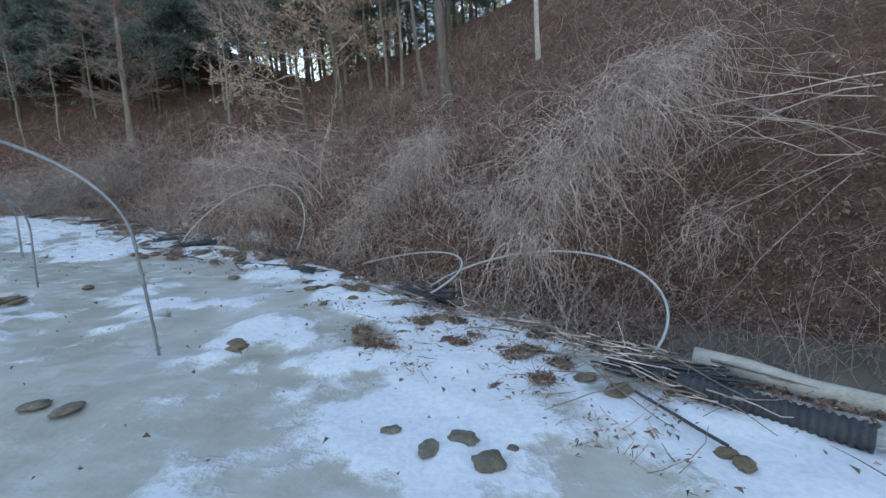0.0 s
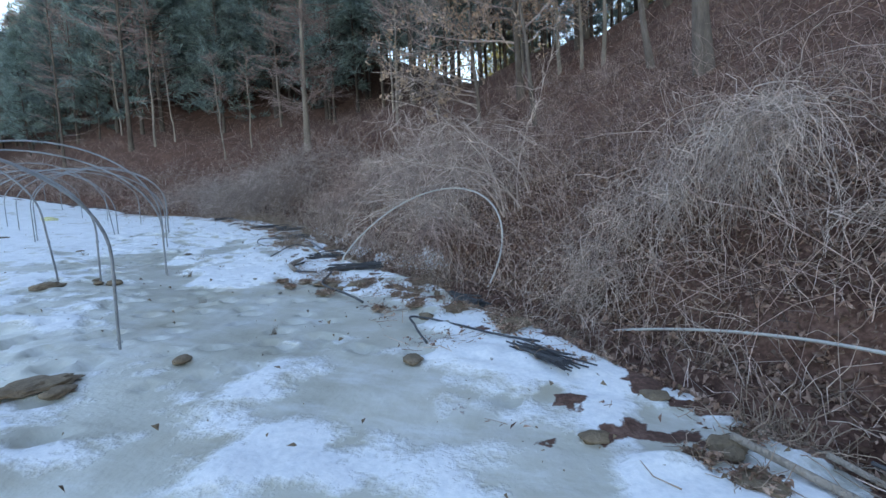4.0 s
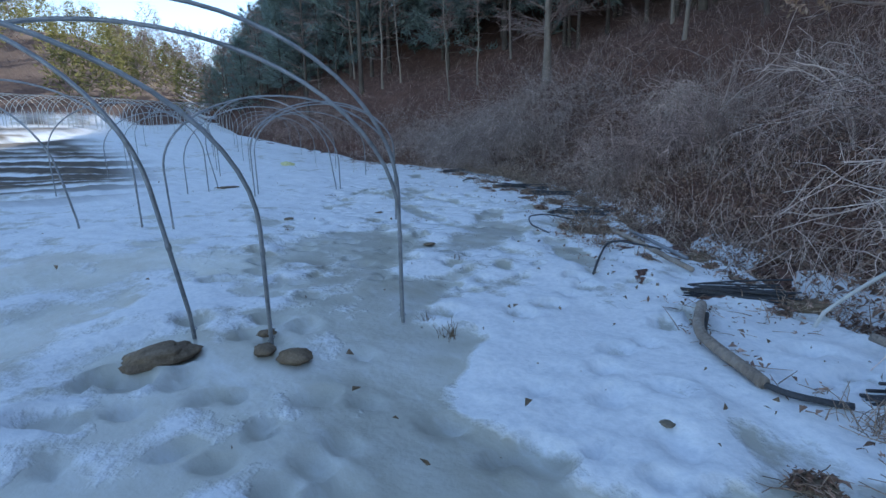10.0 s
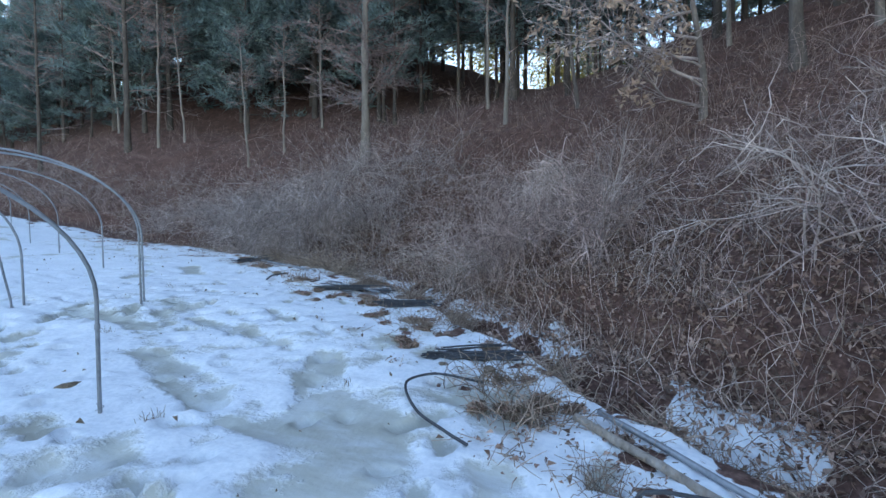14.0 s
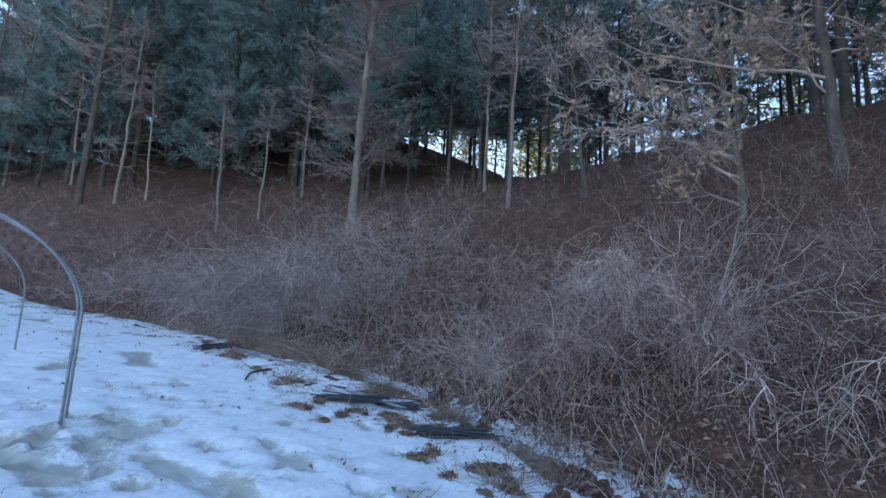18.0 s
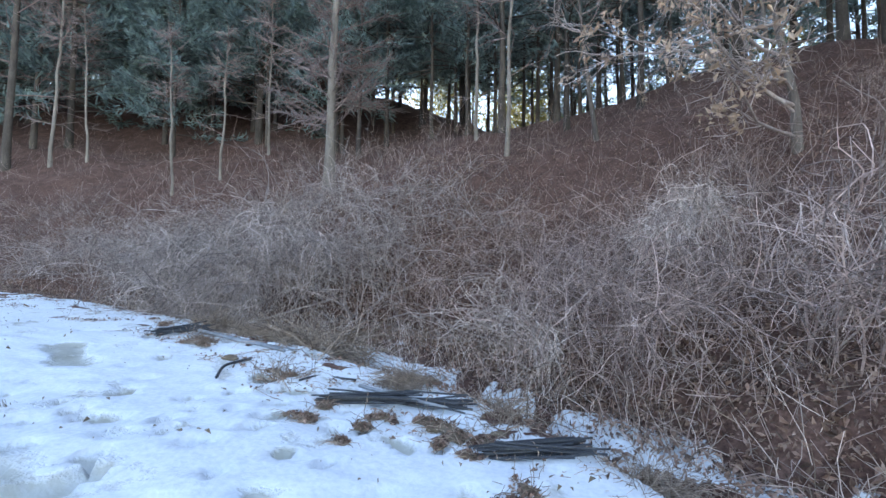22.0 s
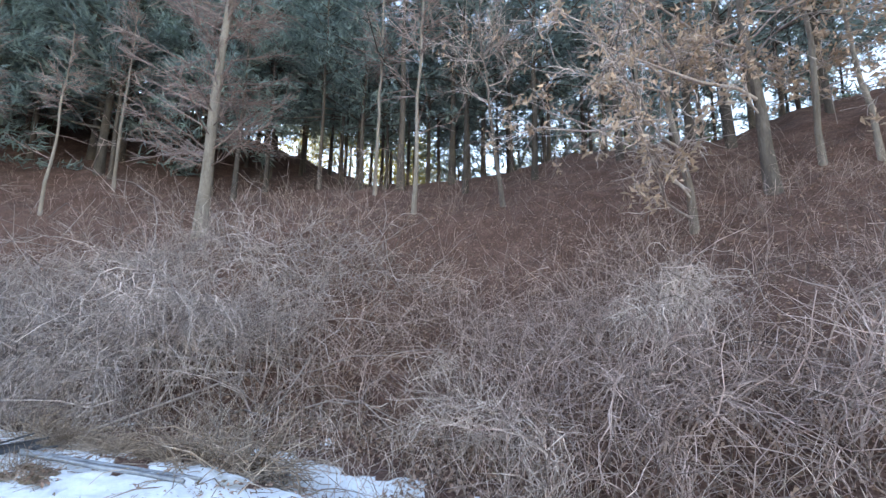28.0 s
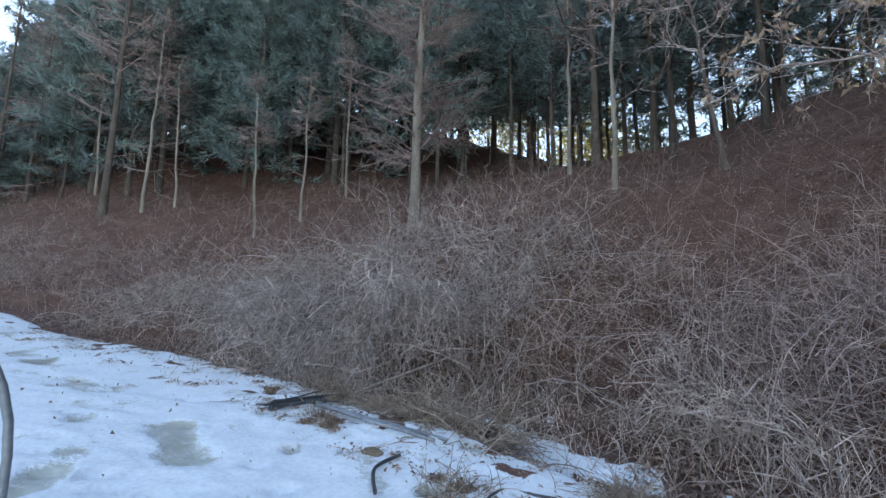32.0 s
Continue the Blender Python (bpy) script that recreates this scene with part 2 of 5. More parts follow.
def mixed(nt, fac, a, b, blend="MIX"):
    m = nt.nodes.new("ShaderNodeMix")
    m.data_type, m.blend_type = "RGBA", blend
    for sock, v in ((m.inputs[0], fac), (m.inputs[6], a), (m.inputs[7], b)):
        if isinstance(v, bpy.types.NodeSocket):
            nt.links.new(v, sock)
        elif isinstance(v, tuple):
            sock.default_value = (*v, 1)
        else:
            sock.default_value = v
    return m.outputs[2]


def math_node(nt, op, a, b=0.0, clamp=False):
    m = nt.nodes.new("ShaderNodeMath")
    m.operation, m.use_clamp = op, clamp
    for sock, v in ((m.inputs[0], a), (m.inputs[1], b)):
        if isinstance(v, bpy.types.NodeSocket):
            nt.links.new(v, sock)
        else:
            sock.default_value = v
    return m.outputs[0]


def bump(nt, bsdf, height, strength=0.4, distance=0.02):
    b = node(nt, "ShaderNodeBump", Strength=strength, Distance=distance)
    nt.links.new(height, b.inputs["Height"])
    nt.links.new(b.outputs["Normal"], bsdf.inputs["Normal"])


def grainy(name, stops, scale=6.0, rough=0.85, metal=0.0, bump_by=0.4, distance=0.01, islands=0.0, objects=0.0, stretch=None, spec=0.3):
    """A material of mottled colours, with fine grain; islands, objects: how far single pieces differ in brightness."""
    m, nt, b = material(name, rough)
    b.inputs["Metallic"].default_value = metal
    b.inputs["Specular IOR Level"].default_value = spec
    n1 = noise_tex(nt, scale, 5.0, stretch=stretch)
    n2 = noise_tex(nt, scale * 7, 3.0, stretch=stretch)
    both = math_node(nt, "ADD", math_node(nt, "MULTIPLY", n1, 0.65), math_node(nt, "MULTIPLY", n2, 0.35))
    col = ramp(nt, both, [(0.3 + 0.4 * i / max(1, len(stops) - 1), c) for i, c in enumerate(stops)])
    for amount, kind, sock in ((islands, "ShaderNodeNewGeometry", "Random Per Island"), (objects, "ShaderNodeObjectInfo", "Random")):
        if amount:
            rnd = nt.nodes.new(kind).outputs[sock]
            val = math_node(nt, "ADD", math_node(nt, "MULTIPLY", rnd, 2 * amount), 1 - amount)
            hsv = node(nt, "ShaderNodeHueSaturation")
            nt.links.new(val, hsv.inputs["Value"])
            nt.links.new(col, hsv.inputs["Color"])
            col = hsv.outputs["Color"]
    nt.links.new(col, b.inputs["Base Color"])
    bump(nt, b, n2, bump_by, distance)
    return m


def nt_range(nt, value, low, high, top):
    """The value mapped from low..high to 0..top."""
    m = nt.nodes.new("ShaderNodeMapRange")
    m.inputs["From Min"].default_value, m.inputs["From Max"].default_value, m.inputs["To Max"].default_value = low, high, top
    nt.links.new(value, m.inputs["Value"])
    return m.outputs["Result"]


def ground_material():
    """Ice, snow and leaf-strewn soil, told apart by the masks on the sheet."""
    m, nt, b = material("ice_snow_and_litter", 0.6)
    at = {}
    for key in ("snow", "hill", "mud"):
        a = nt.nodes.new("ShaderNodeAttribute")
        a.attribute_name = key
        at[key] = a.outputs["Fac"]
    big, mid, fine = noise_tex(nt, 0.5, 3), noise_tex(nt, 2.6, 5), noise_tex(nt, 22, 4)
    grain = noise_tex(nt, 140, 2)
    # snow cover with ragged, melted edges
    edge = math_node(nt, "ADD", at["snow"], math_node(nt, "MULTIPLY", math_node(nt, "SUBTRACT", mid, 0.5), 0.95))
    edge = math_node(nt, "ADD", edge, math_node(nt, "MULTIPLY", math_node(nt, "SUBTRACT", fine, 0.5), 0.16))
    cover = nt.nodes.new("ShaderNodeMapRange")
    cover.inputs["From Min"].default_value, cover.inputs["From Max"].default_value = 0.42, 0.57
    nt.links.new(edge, cover.inputs["Value"])
    cover = cover.outputs["Result"]
    ice = ramp(nt, math_node(nt, "ADD", math_node(nt, "MULTIPLY", big, 0.5), math_node(nt, "MULTIPLY", mid, 0.5)),
               [(0.3, (0.37, 0.35, 0.285)), (0.5, (0.52, 0.512, 0.455)), (0.68, (0.66, 0.662, 0.635))])
    veil = noise_tex(nt, 1.3, 6, stretch=(1.0, 2.6, 1.0), rough=0.7)
    veil = nt_range(nt, veil, 0.5, 0.68, 0.55)
    ice = mixed(nt, veil, ice, (0.74, 0.765, 0.79))
    stain = nt_range(nt, noise_tex(nt, 0.9, 4, rough=0.65), 0.54, 0.7, 0.6)
    ice = mixed(nt, stain, ice, (0.40, 0.355, 0.26))
    snow = ramp(nt, fine, [(0.3, (0.72, 0.75, 0.79)), (0.6, (0.85, 0.865, 0.89))])
    white = mixed(nt, cover, ice, snow)
    soil = ramp(nt, mid, [(0.3, (0.05, 0.038, 0.028)), (0.55, (0.10, 0.072, 0.05)), (0.7, (0.16, 0.12, 0.08))])
    frozen = mixed(nt, at["mud"], white, soil)
    # litter ramp darkened to paint the shade between leaves and twigs
    litter = ramp(nt, math_node(nt, "ADD", math_node(nt, "MULTIPLY", fine, 0.6), math_node(nt, "MULTIPLY", mid, 0.4)),
                  [(0.32, (0.045, 0.022, 0.017)), (0.5, (0.125, 0.066, 0.051)), (0.68, (0.27, 0.16, 0.125))])
    ragged = math_node(nt, "ADD", at["hill"], math_node(nt, "MULTIPLY", math_node(nt, "SUBTRACT", fine, 0.5), 0.9))
    ragged = math_node(nt, "ADD", ragged, math_node(nt, "MULTIPLY", math_node(nt, "SUBTRACT", mid, 0.5), 0.5))
    sharp = nt.nodes.new("ShaderNodeMapRange")
    sharp.inputs["From Min"].default_value, sharp.inputs["From Max"].default_value = 0.42, 0.58
    nt.links.new(ragged, sharp.inputs["Value"])
    ragged = sharp.outputs["Result"]
    nt.links.new(mixed(nt, ragged, frozen, litter), b.inputs["Base Color"])
    rough = math_node(nt, "ADD", 0.3, math_node(nt, "MULTIPLY", cover, 0.5))
    rough = math_node(nt, "ADD", rough, math_node(nt, "MULTIPLY", math_node(nt, "MAXIMUM", ragged, at["mud"]), 0.5), True)
    nt.links.new(rough, b.inputs["Roughness"])
    b.inputs["Specular IOR Level"].default_value = 0.35
    h = math_node(nt, "ADD", math_node(nt, "MULTIPLY", mid, 0.5), math_node(nt, "MULTIPLY", fine, math_node(nt, "ADD", 0.14, math_node(nt, "MULTIPLY", ragged, 0.3))))
    h = math_node(nt, "ADD", h, math_node(nt, "MULTIPLY", grain, 0.02))
    h = math_node(nt, "ADD", h, math_node(nt, "MULTIPLY", cover, 0.5))
    bump(nt, b, h, 0.55, 0.05)
    return m


def let_light_through(m, share):
    """Thin needles and leaves: part of the light goes through them."""
    nt = m.node_tree
    b, out = nt.nodes["Principled BSDF"], nt.nodes["Material Output"]
    tr, mix = nt.nodes.new("ShaderNodeBsdfTranslucent"), node(nt, "ShaderNodeMixShader", Fac=share)
    nt.links.new(b.inputs["Base Color"].links[0].from_socket, tr.inputs["Color"])
    nt.links.new(b.outputs["BSDF"], mix.inputs[1])
    nt.links.new(tr.outputs["BSDF"], mix.inputs[2])
    nt.links.new(mix.outputs["Shader"], out.inputs["Surface"])


GROUND = ground_material()
STEEL = grainy("galvanised_steel_pipe", [(0.16, 0.17, 0.18), (0.30, 0.31, 0.33), (0.42, 0.43, 0.45)], 5, 0.5, 0.6, 0.2, 0.002)
CANE = grainy("grey_dry_canes", [(0.18, 0.13, 0.113), (0.41, 0.325, 0.295), (0.71, 0.61, 0.57)], 3, 0.9, islands=0.6, objects=0.2)
# wide spread of twig tones paints lit twigs against shaded gaps
TWIG = grainy("red_brown_twigs", [(0.2, 0.125, 0.108), (0.42, 0.3, 0.263), (0.7, 0.56, 0.51)], 3, 0.9, islands=0.7, objects=0.2)
VINE = grainy("pale_dry_vine", [(0.28, 0.2, 0.165), (0.6, 0.475, 0.415), (0.86, 0.75, 0.68)], 3, 0.9, islands=0.55)
STRAW = grainy("dry_straw_grass", [(0.17, 0.115, 0.085), (0.36, 0.265, 0.205), (0.6, 0.485, 0.4)], 4, 0.9, islands=0.5, objects=0.15)
LITTER = grainy("fallen_oak_leaves", [(0.13, 0.07, 0.052), (0.29, 0.185, 0.142), (0.52, 0.39, 0.325)], 5, 0.75, islands=0.6)
OAKLEAF = grainy("tan_withered_leaves", [(0.42, 0.265, 0.175), (0.58, 0.42, 0.31), (0.7, 0.56, 0.45)], 4, 0.75, islands=0.3)
OAKBARK = grainy("dark_grey_oak_bark", [(0.1, 0.078, 0.066), (0.19, 0.153, 0.13), (0.31, 0.26, 0.225)], 5, 0.95, bump_by=1.0, distance=0.03, objects=0.2, stretch=(1, 1, 0.25))
BARK = grainy("grey_brown_bark", [(0.17, 0.135, 0.11), (0.3, 0.25, 0.21), (0.44, 0.38, 0.33)], 5, 0.95, bump_by=1.0, distance=0.03, objects=0.2, stretch=(1, 1, 0.25))
PINEBARK = grainy("dark_pine_bark", [(0.06, 0.047, 0.04), (0.11, 0.088, 0.073), (0.18, 0.147, 0.12)], 6, 0.95, bump_by=1.0, distance=0.03, objects=0.25, stretch=(1, 1, 0.3))
# needle colour lifted and greyed: distant haze is put into it
NEEDLE = grainy("pine_needles", [(0.15, 0.205, 0.19), (0.235, 0.305, 0.285), (0.315, 0.395, 0.365)], 1.2, 0.7, islands=0.35, objects=0.25)
LARCHTWIG = grainy("larch_twigs", [(0.23, 0.155, 0.14), (0.36, 0.265, 0.24), (0.48, 0.385, 0.355)], 2, 0.9, islands=0.3, objects=0.2)
CLOD = grainy("frozen_brown_earth", [(0.12, 0.09, 0.065), (0.22, 0.165, 0.115), (0.32, 0.255, 0.185)], 9, 0.9, bump_by=0.8, distance=0.02)
BLACK = grainy("black_plastic_pipe", [(0.02, 0.021, 0.025), (0.045, 0.047, 0.055), (0.085, 0.09, 0.1)], 9, 0.5, spec=0.5, islands=0.3)

PALEBARK = grainy("pale_peeling_bark", [(0.30, 0.26, 0.22), (0.48, 0.44, 0.39), (0.62, 0.58, 0.53)], 8, 0.9, bump_by=0.7, distance=0.01, stretch=(0.4, 1, 1))
YELLOW = grainy("yellow_plastic_film", [(0.55, 0.52, 0.22), (0.68, 0.66, 0.34), (0.78, 0.77, 0.5)], 5, 0.5)
# sunlight put into the colour: yellower than the needles of shaded pines
SUNWOOD = grainy("sun_tinted_far_pines", [(0.12, 0.125, 0.05), (0.2, 0.195, 0.08), (0.3, 0.27, 0.13)], 0.3, 0.9, islands=0.4)
# weathered pipe by the ditch; on far hoops the pale tone paints sun glint
ZINC = grainy("weathered_and_glinting_zinc_pipe", [(0.40, 0.40, 0.40), (0.55, 0.55, 0.54), (0.68, 0.67, 0.65)], 5, 0.6, 0.2, 0.2, 0.002)
for m, share in ((NEEDLE, 0.48), (SUNWOOD, 0.45), (OAKLEAF, 0.3)):
    let_light_through(m, share)

# ---- ground ----
def grid_lines(stretches, reach):
    inner = np.concatenate([np.arange(a, c - s / 2, s) for (a, s), (c, _) in zip(stretches[:-1], stretches[1:])] + [[stretches[-1][0]]])
    out, g, v = [], 0.12, 0.0
    while v < reach:
        g *= 1.16
        v += g
        out.append(v)
    out = np.array(out)
    return np.concatenate([(inner[0] - out)[::-1], inner, inner[-1] + out])


# bare ice in the snow and snow left on the ice: centre, half length, half width, turn
ICE_POOLS = ((-4.1, 8.1, 0.9, 0.4, 136), (-5.7, 7.8, 1.2, 0.55, 136), (-1.3, 4.9, 0.7, 0.22, 136), (-6.9, 7.9, 1.5, 0.6, 136), (-6.2, 9.2, 0.8, 0.2, 136), (-5.4, 8.9, 0.7, 0.2, 136),
             (-8.2, 9.1, 0.6, 0.25, 120), (-11.3, 10.6, 1.5, 0.75, 130), (-10.1, 12.2, 0.75, 0.4, 110), (-8.7, 11.9, 0.75, 0.15, 135), (-10.85, 13.2, 0.6, 0.16, 120), (-11.9, 12.8, 1.2, 0.17, 160),
             (-12.6, 14.1, 0.8, 0.14, 165), (-14.1, 13.8, 1.1, 0.2, 170), (-12.4, 11.9, 0.7, 0.25, 150), (-16.7, 17.1, 0.55, 0.18, 150), (-16.9, 16.2, 0.7, 0.2, 120), (-22.0, 19.2, 1.2, 0.25, 160), (-12.5, 14.8, 0.5, 0.12, 150))
SNOW_ISLANDS = ((0.05, 2.5, 0.7, 0.4, -25), (-2.2, 3.6, 0.55, 0.25, 10), (-1.0, 3.75, 0.4, 0.18, 10), (-1.8, 4.8, 0.5, 0.3, 30), (-3.3, 5.5, 0.6, 0.3, 40), (-4.9, 7.07, 0.45, 0.2, 20), (-3.4, 4.8, 0.45, 0.25, 30),
                (-1.8, 4.4, 0.4, 0.25, 140), (-8.2, 6.3, 0.8, 0.25, 30), (-7.3, 9.1, 0.9, 0.45, 136), (-6.2, 8.2, 0.35, 0.2, 120))


def build_ground():
    gx = grid_lines([(-30, 0.13), (-17, 0.055), (-4.5, 0.07), (5, 0)], 1600)
    gy = grid_lines([(1.5, 0.07), (6.5, 0.052), (14.5, 0.07), (18.5, 0.13), (27, 0)], 1600)
    x, y = [a.ravel() for a in np.meshgrid(gx, gy)]
    d, u = bank_distance(x, y), along(x, y)
    z = ground_height(x, y)
    # snow: thick along the ditch and up the valley, ice bare in the middle of the field near the start
    edge = -1.1 - 1.7 * smooth(9.5, 12, u)
    amount = 0.365 + 0.33 * smooth(edge - 0.6, edge + 0.5, d) + 0.08 * smooth(9, 12, u)
    amount = amount - 0.28 * (1 - smooth(0.9, 2.3, u))
    amount = amount + (0.68 - amount) * smooth(12.5, 16, u)
    snow = amount + (0.2 * fbm(x, y, 2.0, 2, 2) + 0.23 * fbm(x, y, 0.7, 3, 6)) * (1 - 0.45 * smooth(15, 19, u))
    for sign, patches in ((-0.28, ICE_POOLS), (0.2, SNOW_ISLANDS)):
        for px, py, rx, ry, turn in patches:
            c, q = math.cos(radians(turn)), math.sin(radians(turn))
            lx, ly = (x - px) * c + (y - py) * q, -(x - px) * q + (y - py) * c
            e = (lx / rx) ** 2 + (ly / ry) ** 2 + 1.1 * fbm(x, y, 0.8, 3, 3)
            snow = snow + sign * (1 - smooth(0.4, 1.9, e))
    w = 0.966 * -x + 0.259 * y
    prints = np.random.RandomState(5)
    for _ in range(520):
        uu, dd = 7.0 + 18 * prints.rand(), -0.4 - 4.6 * prints.rand() ** 0.8
        k = np.searchsorted(along(BANK[:, 0], BANK[:, 1]), uu)
        base = BANK[k - 1] + (BANK[k] - BANK[k - 1]) * prints.rand()
        t = (BANK[k] - BANK[k - 1]) / np.linalg.norm(BANK[k] - BANK[k - 1])
        px, py = base[0] + t[1] * dd, base[1] - t[0] * dd
        a, size = prints.rand() * 3.1, 0.045 + 0.04 * prints.rand()
        near = (np.abs(x - px) < 0.6) & (np.abs(y - py) < 0.6)
        lx, ly = x[near] - px, y[near] - py
        e = ((lx * math.cos(a) + ly * math.sin(a)) / (size * 1.5)) ** 2 + ((-lx * math.sin(a) + ly * math.cos(a)) / size) ** 2
        z[near] += -0.05 * np.exp(-e ** 3) + 0.012 * np.exp(-(e - 1.9) ** 2)
        # thinner snow in each print; the greyer tone also paints its shading
        snow[near] -= 0.3 * np.exp(-e ** 2)
    furrow = smooth(17, 22, w - 0.15 * y) * smooth(-8.5, -11, d) * (1 - smooth(54, 55.5, w))
    rows = np.sin((x * 0.98 - y * 0.18 + 0.5 * fbm(x, y, 6, 2, 2)) * 2 * math.pi / 1.7)
    mud = furrow * smooth(-0.45, 0.1, rows + 0.7 * fbm(x, y, 3, 3, 1)) * 0.95
    z = z + furrow * 0.07 * rows
    cover = smooth(0.4, 0.6, snow) * smooth(0.5, -0.2, d)
    z = z - 0.025 * smooth(0.5, -0.2, d) + cover * (0.03 + 0.02 * fbm(x, y, 0.8, 2, 1) + 0.022 * np.abs(fbm(x, y, 0.3, 2, 5)) * (1 + smooth(-1.2, -0.2, d)))
    hill = smooth(0.15, 0.5, d + 0.35 * fbm(x, y, 0.7, 3, 5))
    patches = smooth(0.2, 0.35, fbm(x, y, 0.6, 3, 7) + 0.32 - 0.9 * np.abs(d - 1.0)) * smooth(10, 12, u) * (1 - smooth(1.3, 1.6, d)) * (1 - smooth(25, 28, u))
    hill = hill * (1 - patches * smooth(0.2, 0.5, d))
    dell = smooth(0.0, 0.25, 0.5 + 0.35 * fbm(x, y, 0.5, 3, 7) - 0.7 * np.abs(d - 1.05) - 0.28 * np.abs(u - 23))
    hill = hill * (1 - dell)
    pool = smooth(4.2, 2.8, u) * smooth(-1.5, 0.5, u) * smooth(0.35, 0.55, d) * (1 - smooth(1.5, 1.8, d))
    hill = hill * (1 - pool)
    bare = smooth(0.6, 0.78, fbm(x, y, 0.3, 3, 3) + 0.4 * smooth(-1.2, 0.2, d) - 0.18) * smooth(-1.8, -0.6, d) * (d < 0.4) * smooth(1.0, 2.2, u)
    hill = np.maximum(hill, 0.85 * bare)
    snow = np.where(d > 0.3, 0.75 - 0.6 * pool, snow)
    hill = np.maximum(hill, smooth(54.5, 55.5, w) * smooth(0, -4, d) * (1 - 0.8 * smooth(0.35, 0.6, fbm(x, y, 5, 2, 6)) * smooth(57, 58, w) * (1 - smooth(60, 61, w))))
    me = bpy.data.meshes.new("ground")
    nx, ny = len(gx), len(gy)
    i = np.arange(nx * ny).reshape(ny, nx)
    f = np.stack([i[:-1, :-1], i[:-1, 1:], i[1:, 1:], i[1:, :-1]], axis=-1).reshape(-1, 4)
    me.vertices.add(nx * ny)
    me.vertices.foreach_set("co", np.stack([x, y, z], axis=1).ravel())
    me.loops.add(f.size)
    me.loops.foreach_set("vertex_index", f.ravel())
    me.polygons.add(len(f))
    me.polygons.foreach_set("loop_start", np.arange(0, f.size, 4))
    me.polygons.foreach_set("use_smooth", np.ones(len(f), bool))
    me.update(calc_edges=True)
    for key, v in (("snow", snow), ("hill", hill), ("mud", mud)):
        me.attributes.new(key, "FLOAT", "POINT").data.foreach_set("value", np.clip(v, 0, 1.2).astype(np.float32))
    me.materials.append(GROUND)
    return tagged(new("ground", me), "frozen field of grey ice and snow below a leaf-strewn slope", "ground", kind="structure")


build_ground()


def build_pool():
    """Still brown water in the ditch."""
    m, nt, b = material("still_brown_water", 0.08)
    n = noise_tex(nt, 1.6, 3)
    nt.links.new(ramp(nt, n, [(0.3, (0.13, 0.115, 0.092)), (0.7, (0.22, 0.2, 0.165))]), b.inputs["Base Color"])
    bump(nt, b, noise_tex(nt, 6, 2), 0.05, 0.02)
    k = np.arange(40) * 2 * math.pi / 40
    x, y = 2.9 * np.cos(k) * (1 + 0.08 * np.sin(5 * k)), 1.6 * np.sin(k) * (1 + 0.1 * np.cos(3 * k))
    me = bpy.data.meshes.new("water")
    me.from_pydata(np.stack([x, y, 0 * x], axis=1).tolist(), [], [list(range(40))])
    me.materials.append(m)
    ob = new("water", me)
    ob.matrix_basis = pose(3.0, 4.75, -0.44, 0, 0, -52)
    tagged(ob, "still brown water pooled in the ditch", "water", kind="structure")


build_pool()

# ---- hoops of the plastic tunnels ----
def hoop_curve(width, height, leg, lean=0.0, n=30):
    pts = [(0, 0, leg * k / 6) for k in range(6)]
    pts += [(width / 2 - width / 2 * math.cos(math.pi * k / n), 0, leg + (height - leg) * math.sin(math.pi * k / n)) for k in range(n + 1)]
    pts += [(width, 0, leg * (5 - k) / 6) for k in range(6)]
    return np.array([(x, y + lean * z, z) for x, y, z in pts])


def hoop(x, y, turn, width=3.15, height=2.02, leg=0.88, lean=0.03, r=0.0135, label="bare galvanised steel tunnel hoop standing in the ice", joint=0.0):
    """One bent pipe, both feet in the ground; turn: degrees, from the first foot to the second."""
    c = hoop_curve(width, height, leg, lean)
    a = radians(turn)
    z1, z2 = ground_at(x, y), ground_at(x + width * math.cos(a), y + width * math.sin(a))
    c[:, 2] += (z2 - z1) * c[:, 0] / width
    c[0, 2] -= 0.2
    c[-1, 2] -= 0.2
    v, f = tubes(c[None], np.full((1, len(c)), r), 8)
    ob = mesh_object("tunnel_hoop", v, f, ZINC if r > 0.018 else STEEL)
    ob.matrix_basis = Matrix.Translation((x, y, z1)) @ pose(0, 0, 0, 0, 0, turn)
    if joint:
        ring = np.array([(0, lean * h, h) for h in (joint - 0.022, joint - 0.018, joint + 0.018, joint + 0.022)])
        v, f = tubes(ring[None], np.array([[r * 1.02, r * 1.3, r * 1.3, r * 1.02]]), 10)
        mesh_object("joint", v, f, STEEL, ob, "steel pipe joint")
        c = np.array([(0.012 * math.cos(k * 1.3) + r * math.cos(k), lean * 0.06 + r * math.sin(k), 0.02 + 0.008 * k) for k in np.linspace(0, 9, 24)])
        v, f = tubes(c[None], np.full((1, 24), 0.003), 5)
        mesh_object("wire_tie", v, f, STEEL, ob, "twisted wire round the foot")
    return tagged(ob, label, "tunnel hoop", "hoops of the plastic tunnels")


